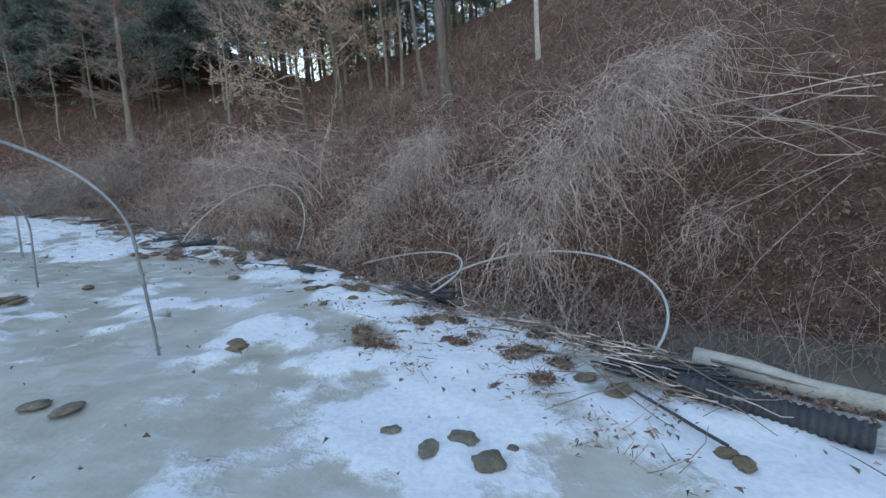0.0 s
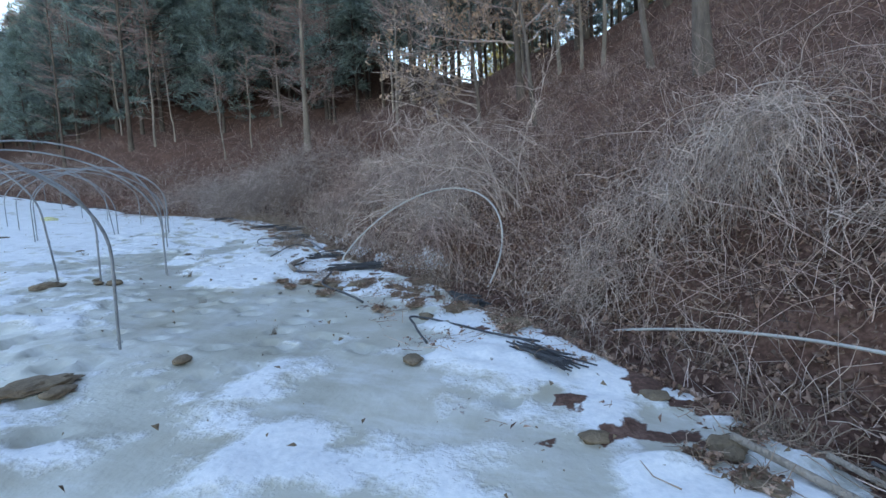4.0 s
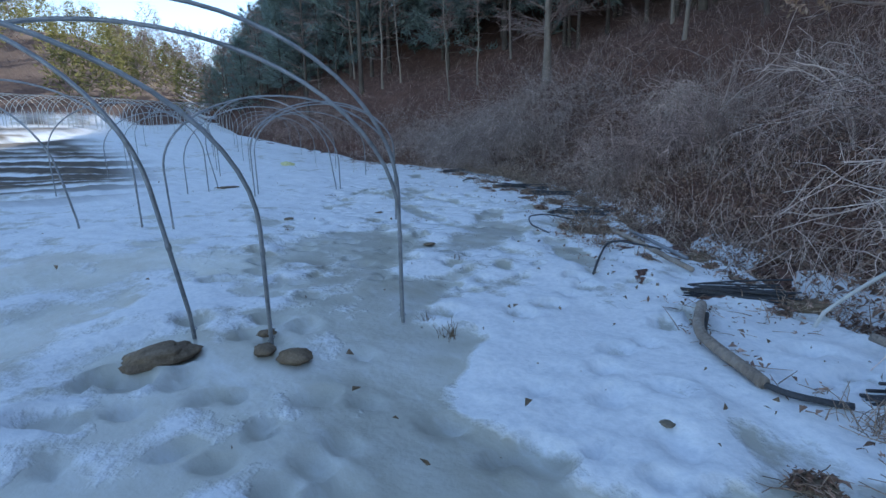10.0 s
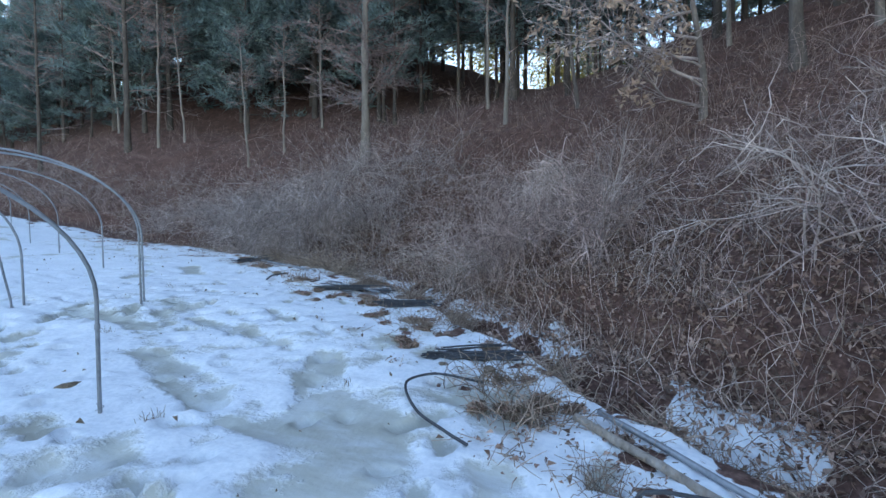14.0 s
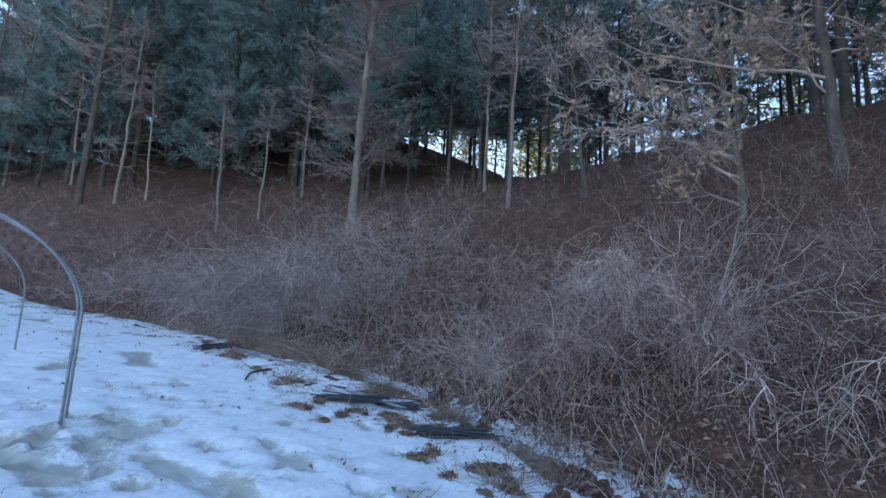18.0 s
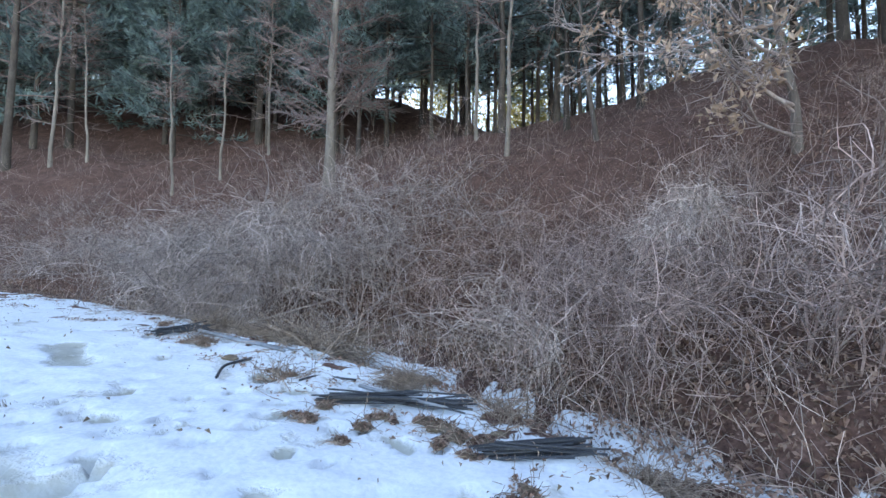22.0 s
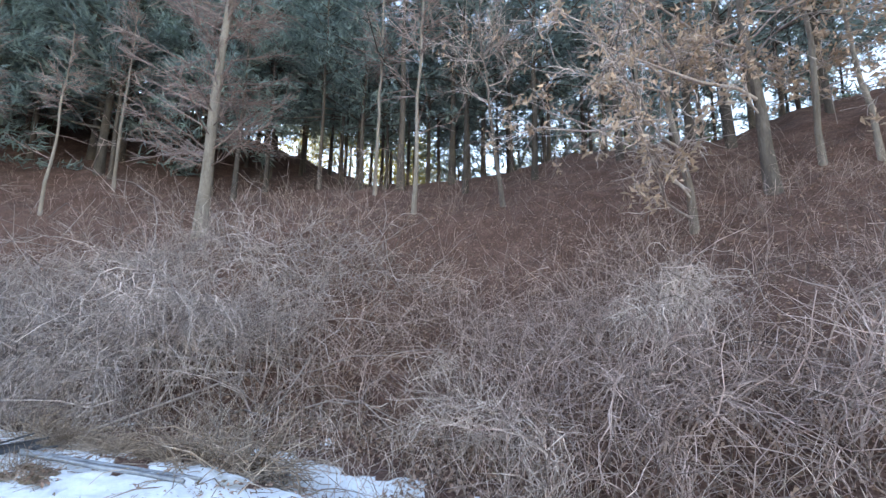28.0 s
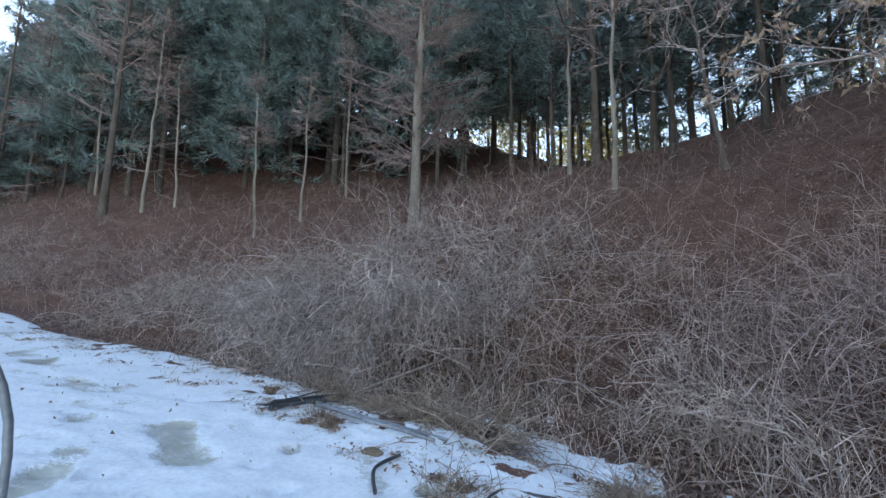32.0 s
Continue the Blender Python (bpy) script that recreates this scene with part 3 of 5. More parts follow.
LEANING = "galvanised tunnel hoop leaning over in the ice"
for row in ((-2.62, 3.92, -164, 3.24, 1.96, 1.02, 0.19, LEANING), (-5.84, 6.36, -109, 3.33, 1.82, 0.78, 0.08), (-8.85, 9.41, -120, 3.04, 2.08, 0.89, 0.08),
            (-8.76, 9.34, -128, 3.45, 1.95, 0.76, 0.08), (-9.06, 8.46, -116, 3.51, 1.9, 0.75, 0.13, LEANING), (-9.51, 8.16, -145, 3.08, 1.99, 0.98, 0.23, LEANING),
            (-11.92, 12.08, -120, 3.22, 1.84, 0.81, 0.13), (-14.61, 14.45, -125.5, 3.16, 2.04, 0.96, 0.04), (-14.75, 14.6, -127, 3.18, 2.01, 0.94, -0.01),
            (-15.83, 13.75, -129, 3.52, 1.97, 0.68, 0.02), (-15.77, 13.6, -152, 3.4, 2.14, 0.86, 0.27, LEANING), (-18.27, 16.44, -123, 3.42, 1.98, 0.85, 0.01),
            (-22.01, 17.87, -124, 3.21, 2.11, 0.9, 0.02), (-25.6, 19.2, -122), (-29.2, 20.6, -120), (-32.8, 22.0, -121), (-13.9, 9.0, -128), (-14.6, 8.4, -150, 3.1, 1.9, 0.8, 0.2, LEANING),
            (-17.8, 11.4, -125), (-21.6, 13.2, -124), (-25.4, 14.6, -124), (-29.2, 16.0, -122), (-33.0, 17.4, -120)):
    extra = row[3:7]
    hoop(*row[:3], *extra, label=row[7] if len(row) > 7 else "bare galvanised steel tunnel hoop standing in the ice", joint=0.62 if row[0] > -16 else 0.0)
# far hoops: sun glint on the pipes painted with the pale zinc colour
for k in range(54):
    a = radians(64 + k * 0.5)
    hoop(-5.4 - 45 * math.sin(a), 6.6 + 45 * math.cos(a), -60 + 3 * (k % 4), 3.6, 2.1, 0.8, 0.02 * (k % 3), 0.019, "far tunnel hoop of steel pipe in a row, coloured pale as if glinting")


def fallen_hoop(a, b, bow, r=0.0135, label="bent steel hoop arching over the ditch edge"):
    """A sprung pipe from a to b, bowed by a vector."""
    s = np.linspace(0, 1, 36)[:, None]
    a, b = np.array(a), np.array(b)
    c = a + (b - a) * (0.5 - 0.5 * np.cos(math.pi * s)) + np.array(bow) * np.sin(math.pi * s)
    for end in (0, -1):
        c[end, 2] = ground_at(c[end, 0], c[end, 1]) - 0.12
    c[1, 2], c[-2, 2] = max(c[1, 2], c[0, 2] + 0.06), max(c[-2, 2], c[-1, 2] + 0.06)
    v, f = tubes(c[None], np.full((1, 36), r), 8)
    return tagged(mesh_object("fallen_hoop", v, f, ZINC), label, "tunnel hoop", "hoops fallen along the ditch")


fallen_hoop((-6.54, 11.16, 0.7), (-3.57, 10.28, 0.21), (1.04, 0.37, 1.51))
fallen_hoop((-0.36, 6.47, 0.13), (1.68, 3.93, -0.15), (1.1, 0.39, 0.64))
fallen_hoop((-0.89, 5.34, 0.08), (-2.58, 9.08, -0.03), (1.73, -0.42, 0.58))


# ---- trees ----
def trunk_curve(r, height, lean=0.03, steps=10, crook=0.02, way=None):
    t = np.linspace(0, 1, steps + 1)
    a = r.rand() * 6.28 if way is None else way
    c = np.stack([lean * height * t * math.cos(a), lean * height * t * math.sin(a), t * height], axis=1)
    c[1:, :2] += np.cumsum(r.normal(0, crook, (steps, 2)), axis=0) * height / steps
    c[0, 2] = -0.5
    return c


def along_trunk(tc, h):
    return np.stack([np.interp(h, np.linspace(0, 1, len(tc)), tc[:, k]) for k in range(3)], axis=1)


def trunk_mesh(r, tc, radius, mat, ob, sides=9, label=""):
    rad = taper(1, len(tc), np.array([radius]), 0.015)
    rad[0, 0] *= 1.35
    v, f = tubes(tc[None], rad, sides)
    v = v + r.normal(0, radius * 0.04, v.shape)
    return mesh_object("trunk", v, f, mat, ob, label)


def pine(r, height, radius, bare, limbs_per_m=5.5, tufts=7, k=11, blade=1.0, label="tall dark green pine on the slope"):
    """Needle tree: trunk, and a crown of limbs with tufts of needles."""
    ob = empty("pine_tree")
    tc = trunk_curve(r, height, 0.02)
    trunk_mesh(r, tc, radius, PINEBARK, ob, 8)
    n = int(height * limbs_per_m)
    h = bare + (1 - bare) * r.rand(n) ** 0.9
    ang = r.rand(n) * 6.28
    reach = height * (0.06 + 0.25 * (1 - h) ** 0.55 * (0.5 + 0.7 * r.rand(n)))
    way = np.stack([np.cos(ang), np.sin(ang), 0.1 + 0.5 * h * r.rand(n)], axis=1)
    limbs = grow(r, along_trunk(tc, h), way, reach, 2, 0.12, (0, 0, 0.04))
    lv, lf = tubes(limbs, taper(n, 3, 0.010 + 0.010 * reach, 0.005), 3)
    tagged(mesh_object("limb_work", lv, lf, PINEBARK, ob), kind="stuff")
    m = int(n * tufts)
    p, d, _, i = forks(r, limbs, m, 0.5, 0.25)
    place = np.repeat(p, k, axis=0) + r.normal(0, 0.10 * blade, (m * k, 3))
    ways = np.repeat(d, k, axis=0) * 0.6 + r.normal(0, 0.55, (m * k, 3)) + np.array([0, 0, 0.25])
    nv, nf = blades(r, place, ways, blade * (0.24 + 0.24 * r.rand(m * k)), blade * (0.045 + 0.04 * r.rand(m * k)))
    tagged(mesh_object("crown", nv, nf, NEEDLE, ob, "dense tufts of dark green needles", flat=True), kind="stuff")
    return tagged(ob, label, "tree", "pines on the slope")


def larch(r, height, radius, bare=0.35, label="tall bare larch with a straight pale trunk", lean=0.02, way=None, twigs=9, stubs=True, crook=0.012, mat=None, dense=6):
    """Leafless tree with a straight trunk and fine drooping twigs."""
    ob = empty("larch_tree")
    tc = trunk_curve(r, height, lean, 12, crook, way)
    trunk_mesh(r, tc, radius, mat or BARK, ob)
    n = int(height * dense)
    h = bare + (1 - bare) * r.rand(n)
    if stubs:
        h[: n // 10] = 0.12 + (bare - 0.12) * r.rand(n // 10)
    ang = r.rand(n) * 6.28
    reach = height * (0.03 + 0.15 * (1 - h) ** 0.6 * (0.5 + 0.6 * r.rand(n)))
    limbs = grow(r, along_trunk(tc, h), np.stack([np.cos(ang), np.sin(ang), 0.25 * np.ones(n)], axis=1), reach, 4, 0.1, (0, 0, 0.02))
    lv, lf = tubes(limbs, taper(n, 5, 0.008 + 0.007 * reach, 0.004), 3)
    p, d, _, i = forks(r, limbs, n * twigs, 0.45, 0.15)
    tw = grow(r, p, d + np.array([0, 0, -0.1]), 0.25 + 0.5 * r.rand(len(p)), 1, 0.2, (0, 0, -0.04))
    tv, tf = tubes(tw, taper(len(p), 2, 0.011, 0.006), 3)
    v, f = joined([(lv, lf), (tv, tf)])
    tagged(mesh_object("branch_work", v, f, LARCHTWIG, ob), kind="stuff")
    return tagged(ob, label, "tree", "bare trees on the slope")


def broadleaf(r, height, radius, leaves=300, lean=0.08, way=None, label="leafless oak keeping some tan withered leaves", fork=0.3, mat=None, spread=1.0, rise=0.15, low=()):
    """Winter broadleaf tree: crooked trunk, limbs, twigs and withered leaves."""
    ob = empty("oak_tree")
    tc = trunk_curve(r, height, lean, 9, 0.05, way)
    trunk_mesh(r, tc, radius, mat or OAKBARK, ob)
    n = 18
    h = fork + (1 - fork) * r.rand(n)
    ang = r.rand(n) * 6.28
    reach = spread * height * (0.14 + 0.34 * (1 - h) * (0.5 + 0.6 * r.rand(n)))
    limbs = grow(r, along_trunk(tc, h), np.stack([np.cos(ang), np.sin(ang), rise + 0.4 * r.rand(n)], axis=1), reach, 7, 0.22, (0, 0, 0.05))
    for k, (high, a, length) in enumerate(low):
        limbs[k] = grow(r, along_trunk(tc, np.array([high / height])), np.array([[math.cos(a), math.sin(a), 0.3 * min(1.0, high / 2)]]), np.array([length]), 7, 0.2, (0, 0, 0.03))[0]
        reach[k] = length
    rad = taper(n, 8, 0.010 + 0.0065 * reach, 0.006)
    for k in range(n):
        lv, lf = tubes(limbs[k:k + 1], rad[k:k + 1], 6)
        mesh_object("limb", lv, lf, CANE, ob)
    p, d, _, _ = forks(r, limbs, n * (16 if low else 8), 0.55, 0.2)
    b2 = grow(r, p, d, 0.5 + 0.9 * r.rand(len(p)), 5, 0.18)
    bv, bf = tubes(b2, taper(len(p), 6, 0.0105, 0.005), 3)
    p, d, _, _ = forks(r, b2, n * (75 if low else 38), 0.6, 0.2)
    tw = grow(r, p, d, 0.2 + 0.35 * r.rand(len(p)), 3, 0.2)
    tv, tf = tubes(tw, taper(len(p), 4, 0.006, 0.0032), 3)
    v, f = joined([(bv, bf), (tv, tf)])
    tagged(mesh_object("twig_work", v, f, CANE, ob), kind="stuff")
    if leaves:
        c = leaves // 5
        j = r.randint(0, len(tw), c)
        q = np.repeat(tw[j, r.randint(1, 4, c)], 6, axis=0) + r.normal(0, 0.08, (c * 6, 3)) - np.array([0, 0, 0.06])
        qv, qf = leaf_quads(r, q, 0.12 + 0.10 * r.rand(len(q)))
        tagged(mesh_object("foliage", qv, qf, OAKLEAF, ob, "clusters of tan withered leaves", flat=True), kind="stuff")
    return tagged(ob, label, "tree", "bare trees on the slope")


def place_thing(ob, x, y, turn=0.0, scale=1.0, sink=0.0):
    ob.matrix_basis = Matrix.Translation((x, y, ground_at(x, y) - sink)) @ pose(0, 0, 0, 0, 0, turn) @ Matrix.Scale(scale, 4)
    return ob


def scatter(kinds, spots, r, smallest=0.85, largest=1.15, sink=0.0):
    """Puts the first of each kind, and copies of them, on the spots."""
    used = [False] * len(kinds)
    xs, ys = np.array([s[0] for s in spots]), np.array([s[1] for s in spots])
    zs = ground_height(xs, ys)
    for j, (x, y, s) in enumerate(spots):
        k = j % len(kinds)
        sc = s * (smallest + (largest - smallest) * r.rand())
        m = Matrix.Translation((x, y, zs[j] - sink)) @ pose(0, 0, 0, 0, 0, r.rand() * 360)
        if used[k]:
            ob = copy_thing(kinds[k], m)
        else:
            ob, used[k] = kinds[k], True
        ob.matrix_basis = m @ Matrix.Scale(sc, 4)


def free_spots(r, tries, box, gap, wanted):
    """Random places in the box, at least gap apart, kept with the chance that wanted gives."""
    x = box[0] + (box[1] - box[0]) * r.rand(tries)
    y = box[2] + (box[3] - box[2]) * r.rand(tries)
    keep = r.rand(tries) < wanted(x, y, bank_distance(x, y), along(x, y))
    out = []
    for a, b in zip(x[keep], y[keep]):
        if all((a - p) ** 2 + (b - q) ** 2 > gap * gap for p, q, _ in out):
            out.append((a, b, 1.0))
    return out


def edge_scale(x, y):
    """Younger, lower trees along the edge of the wood at the head of the valley."""
    w = float(smooth(-33, -41, x))
    return 1 - w + w * min(1.05, 0.3 + 0.045 * float(bank_distance(np.array([x]), np.array([y]))[0]))


r = np.random.RandomState(11)
near_pines = [pine(r, 14 + 3 * r.rand(), 0.13 + 0.04 * r.rand(), 0.05 + 0.1 * r.rand(), 6.5, 9, 10, 1.4) for _ in range(4)]
spots = free_spots(r, 5000, (-80, -12, 22, 62), 2.9, lambda x, y, d, u: (u > 38) & (d > 9.5 - 4.5 * smooth(45, 53, u)) & (d < 15))
spots.sort(key=lambda s: s[0] ** 2 + s[1] ** 2)
spots = [(x, y, edge_scale(x, y)) for x, y, _ in spots]
scatter(near_pines, spots[:80], r, 0.75, 1.15)
far_pines = [pine(r, 15 + 3 * r.rand(), 0.13, 0.15, 4.0, 5, 7, 2.6, "dark pine deep in the wood") for _ in range(3)]
spots = free_spots(r, 5000, (-95, -16, 28, 90), 3.3, lambda x, y, d, u: (u > 40) & (d > 15) & (d < 36))
spots.sort(key=lambda s: s[0] ** 2 + s[1] ** 2)
scatter(far_pines, spots[:80], r, 0.85, 1.2)
crest_pines = [pine(r, 12 + 2 * r.rand(), 0.11 + 0.03 * r.rand(), 0.28, 4.5, 5, 8, 1.3, "slender pine on the crest of the slope") for _ in range(3)]
spots = free_spots(r, 4000, (-28, 22, 14, 62), 2.2, lambda x, y, d, u: (u < 43) & (u > -4) & (d > 11 + 0.08 * np.abs(u - 32)) & (d < 30))
scatter(crest_pines, spots[:105], r, 0.7, 1.1)

r = np.random.RandomState(12)
place_thing(larch(r, 18, 0.19, 0.2, twigs=34, dense=11), -18.3, 27.7)
larches = [larch(r, 15 + 3 * r.rand(), 0.12, 0.35, "bare larch with a haze of purple-brown twigs", twigs=10, mat=PINEBARK) for _ in range(2)]
scatter(larches, [(-29, 35.5, 1), (-37, 39, 1.0), (-44, 38, 1.1), (-50, 42, 1.15), (-58, 45, 1.15), (-26, 37, 1), (-66, 48, 1.2), (-55, 40, 1.1), (-62, 42.5, 1.1), (-70, 45.5, 1.15), (-78, 49, 1.15)], r, 0.9, 1.15)
tall = []
for k in range(36):
    a, b = 1.0 + 1.7 * k + 0.8 * r.rand(), 0.5 + 8 * r.rand()
    tall.append((-34 - 0.975 * a + 0.22 * b, 23.4 + 0.22 * a + 0.975 * b, 1.2 - 0.004 * a + 0.1 * r.rand()))
tall = [(x, y, k * edge_scale(x, y)) for x, y, k in tall]
scatter([copy_thing(o, Matrix()) for o in larches], tall[::4] + tall[1::4] + tall[2::4], r, 0.95, 1.12)
scatter([copy_thing(o, Matrix()) for o in near_pines[:2]], tall[3::4], r, 1.0, 1.15)
slim = [larch(r, 6.5 + 1.5 * r.rand(), 0.065, 0.55, "slender bare sapling with a pale trunk", 0.05, None, 6, True, 0.035) for _ in range(3)]
scatter(slim, [(-25.6, 28.8, 1), (-24.1, 29.7, .9), (-31.3, 30.1, 1.0), (-32.6, 29.5, 1.3), (-37, 30.4, 1.1), (-23.3, 32, 1), (-13.2, 29.4, 1.1), (-12, 26.9, 1.2),
                (-4.9, 26, 1.1), (-3, 22.2, 1.2), (-1.5, 20.8, 1.1), (-2.2, 21.6, 1.1)], r, 0.95, 1.1)
place_thing(broadleaf(r, 9, 0.15, 2500, 0.06, 2.2, "stout oak hung with tan withered leaves", 0.2, low=((2.1, 3.3, 5.4), (3.4, 3.0, 4.6), (2.7, 0.3, 3.2), (1.7, 3.6, 2.6), (3.0, 4.4, 2.4), (3.6, 5.4, 2.2))), -4.5, 22.0)
place_thing(broadleaf(r, 8.5, 0.085, 1300, 0.05, 2.8, "slim oak with wide bare branches and tan leaves", 0.25, spread=1.1, low=((0.5, 3.4, 3.6), (0.8, 3.9, 3.2), (0.9, 3.5, 4.4), (1.4, 3.0, 3.8), (1.9, 3.7, 4.6), (2.6, 3.2, 4.0), (3.2, 4.1, 3.2), (3.6, 2.8, 3.6), (1.2, 4.4, 2.6), (2.2, 2.4, 2.6))), -6.3, 22.2)
place_thing(broadleaf(r, 6.5, 0.075, 60, 0.12, 2.6, "slim crooked sapling with bare twigs", 0.5), -9.3, 26.3)
place_thing(broadleaf(r, 10, 0.18, 700, 0.05, 2.0, "tall oak with a grey trunk and few leaves", 0.45), 0.35, 14.5)
place_thing(broadleaf(r, 9, 0.09, 600, 0.22, 2.4, "leaning thin oak with a few withered leaves", 0.45), -0.3, 17.1)
place_thing(broadleaf(r, 8, 0.08, 1200, 0.05, 3.0, "slim oak with withered leaves on low branches", 0.3, spread=1.3), -3.6, 18.6)
place_thing(larch(r, 9, 0.07, 0.6, "thin sapling with chalky white bark", 0.01, None, 5, False, 0.01, PALEBARK), 2.9, 13.2)

# ---- scrub ----
def thicket(r, canes, size, droop, mat, label, twigs=5, thick=0.007, fine=0.0045, up=0.4, name="thicket"):
    """Kinked canes from one root, with side twigs."""
    ob = empty(name)
    n = canes
    ang = r.rand(n) * 6.28
    start = np.stack([0.32 * size * r.normal(0, 1, n), 0.32 * size * r.normal(0, 1, n), np.full(n, -0.25)], axis=1)
    way = np.stack([np.cos(ang) * 0.7, np.sin(ang) * 0.7, up + 0.8 * r.rand(n)], axis=1)
    c = grow(r, start, way, size * (0.6 + 0.9 * r.rand(n)), 6, 0.3, (0, 0, droop))
    v, f = tubes(c, taper(n, 7, thick * (0.6 + 0.8 * r.rand(n)), 0.003), 3)
    tagged(mesh_object("stem_work", v, f, mat, ob), kind="stuff")
    p, d, _, _ = forks(r, c, n * twigs, 0.8, 0.15)
    t = grow(r, p, d, size * (0.12 + 0.3 * r.rand(len(p))), 2, 0.45, (0, 0, droop))
    v, f = tubes(t, taper(len(p), 3, fine, fine * 0.55), 3)
    tagged(mesh_object("twig_work", v, f, mat, ob), kind="stuff")
    return tagged(ob, label, "shrub", "scrub on the slope")


r = np.random.RandomState(21)
canes = [thicket(r, 36, 1.6, -0.16, CANE, "tangled thicket of grey arching canes", 5, 0.0085, 0.0052) for _ in range(4)]
brush = [thicket(r, 30, 1.6, 0.02 * k - 0.06, TWIG, "thin red-brown leafless brush", 6, 0.006, 0.004, 0.6 + 0.15 * k, "brush") for k in range(6)]
spots = free_spots(r, 14000, (-45, 7, 1, 36), 0.7, lambda x, y, d, u: ((d > 1.7) & (d < 11 - 5.0 * smooth(17, 22, u) - 1.0 * smooth(30, 36, u))) * np.clip(1.25 - d / 9, 0.1, 1))
def shrub_size(x, y):
    """Tall brush up the valley, low and thin brush over the leaf-strewn part of the slope."""
    u, d = float(along(x, y)), float(bank_distance(x, y))
    mound = math.exp(-((u - 27.5) / 3.6) ** 2)
    big = 0.68 + 0.24 * float(smooth(16, 21, u)) + 0.42 * mound - 0.3 * float(smooth(31, 38, u))
    return big * (1.15 - 0.05 * d)


spots = [q for q in spots if not (abs(float(along(q[0], q[1])) - 23) < 1.7 and float(bank_distance(np.array([q[0]]), np.array([q[1]]))[0]) < 3.0)]
spots = [(x, y, shrub_size(x, y)) for x, y, _ in spots[:460]]
near_brush = [thicket(r, 26, 1.6, -0.1, TWIG, "thin leafless brush over fallen leaves", 5, 0.0052, 0.0036, 0.4, "low_brush") for _ in range(3)]
low = [q for q in spots if along(q[0], q[1]) < 13]
spots = [q for q in spots if along(q[0], q[1]) >= 13]
spots.sort(key=lambda q: -math.sin(q[0] * 0.9) - math.cos(q[1] * 0.7) + 0.8 * math.sin(q[0] * 3 + q[1] * 2) - (2.2 if 23.5 < along(q[0], q[1]) < 36 else 0))
scatter(near_brush, low, r, 0.65, 1.2)
far_ones = [q for q in spots[:130] if along(q[0], q[1]) > 25]
scatter(canes, far_ones, r, 0.65, 1.2)
near_ones = [q for q in spots[:130] if along(q[0], q[1]) <= 25] + spots[130:]
near_ones = [q for q in near_ones if not (12 < along(q[0], q[1]) < 17 and float(bank_distance(np.array([q[0]]), np.array([q[1]]))[0]) < 2.6)]
near_ones = [q for k, q in enumerate(near_ones) if k % 5 < 3 or not 12.5 < along(q[0], q[1]) < 19]
scatter(brush, near_ones, r, 0.65, 1.2)
thin = [thicket(r, 12, 1.7, 0.02, TWIG, "few thin upright saplings on the open slope", 4, 0.0055, 0.0035, 1.4, "sapling_clump") for _ in range(3)]
scatter(thin, free_spots(r, 5000, (-40, 3, 6, 38), 1.25, lambda x, y, d, u: ((d > 4.5) & (d < 12) & (u > 8) & (u < 38)) * 0.6)[:170], r, 0.45, 0.95)


def slope_places(r, n, box, wanted):
    x = box[0] + (box[1] - box[0]) * r.rand(n)
    y = box[2] + (box[3] - box[2]) * r.rand(n)
    keep = r.rand(n) < wanted(x, y, bank_distance(x, y), along(x, y))
    x, y = x[keep], y[keep]
    z = ground_height(x, y)
    e = 0.05
    nx = -(ground_height(x + e, y) - z) / e
    ny = -(ground_height(x, y + e) - z) / e
    nrm = np.stack([nx, ny, np.ones_like(nx)], axis=1)
    nrm /= np.linalg.norm(nrm, axis=1, keepdims=True)
    return np.stack([x, y, z], axis=1), nrm


# single stems between the shrubs
r = np.random.RandomState(22)
p, nrm = slope_places(r, 60000, (-45, 7, 1, 38), lambda x, y, d, u: ((d > 0.7) & (d < 13)) * np.clip(1.2 - d / 12, 0, 1) * 0.5)
p, nrm = p[:8500], nrm[:8500]
stems = grow(r, p - np.array([0, 0, 0.05]), nrm * 0.4 + r.normal(0, 0.5, p.shape) + np.array([0, 0, 0.7]), 0.35 + 0.9 * r.rand(len(p)) ** 1.5, 3, 0.22, (0, 0, -0.05))
v, f = tubes(stems, taper(len(p), 4, 0.0045, 0.002), 3)
tagged(mesh_object("dry_stems", v, f, TWIG), "thin dry stems all over the slope", "undergrowth", kind="stuff")
p, nrm = slope_places(r, 60000, (-42, 7, 1, 36), lambda x, y, d, u: ((d > 0.35) & (d < 8)) * np.clip(1.1 - d / 6, 0, 1) * 0.6)
p, nrm = p[:2800], nrm[:2800]
stems = grow(r, p - np.array([0, 0, 0.03]), nrm + r.normal(0, 0.4, p.shape), 0.2 + 0.4 * r.rand(len(p)), 3, 0.2, (0, 0, -0.16))
v, f = tubes(stems, taper(len(p), 4, 0.005, 0.002), 3)
tagged(mesh_object("dry_grass", v, f, STRAW), "withered grass along the foot of the slope", "grass", kind="stuff")

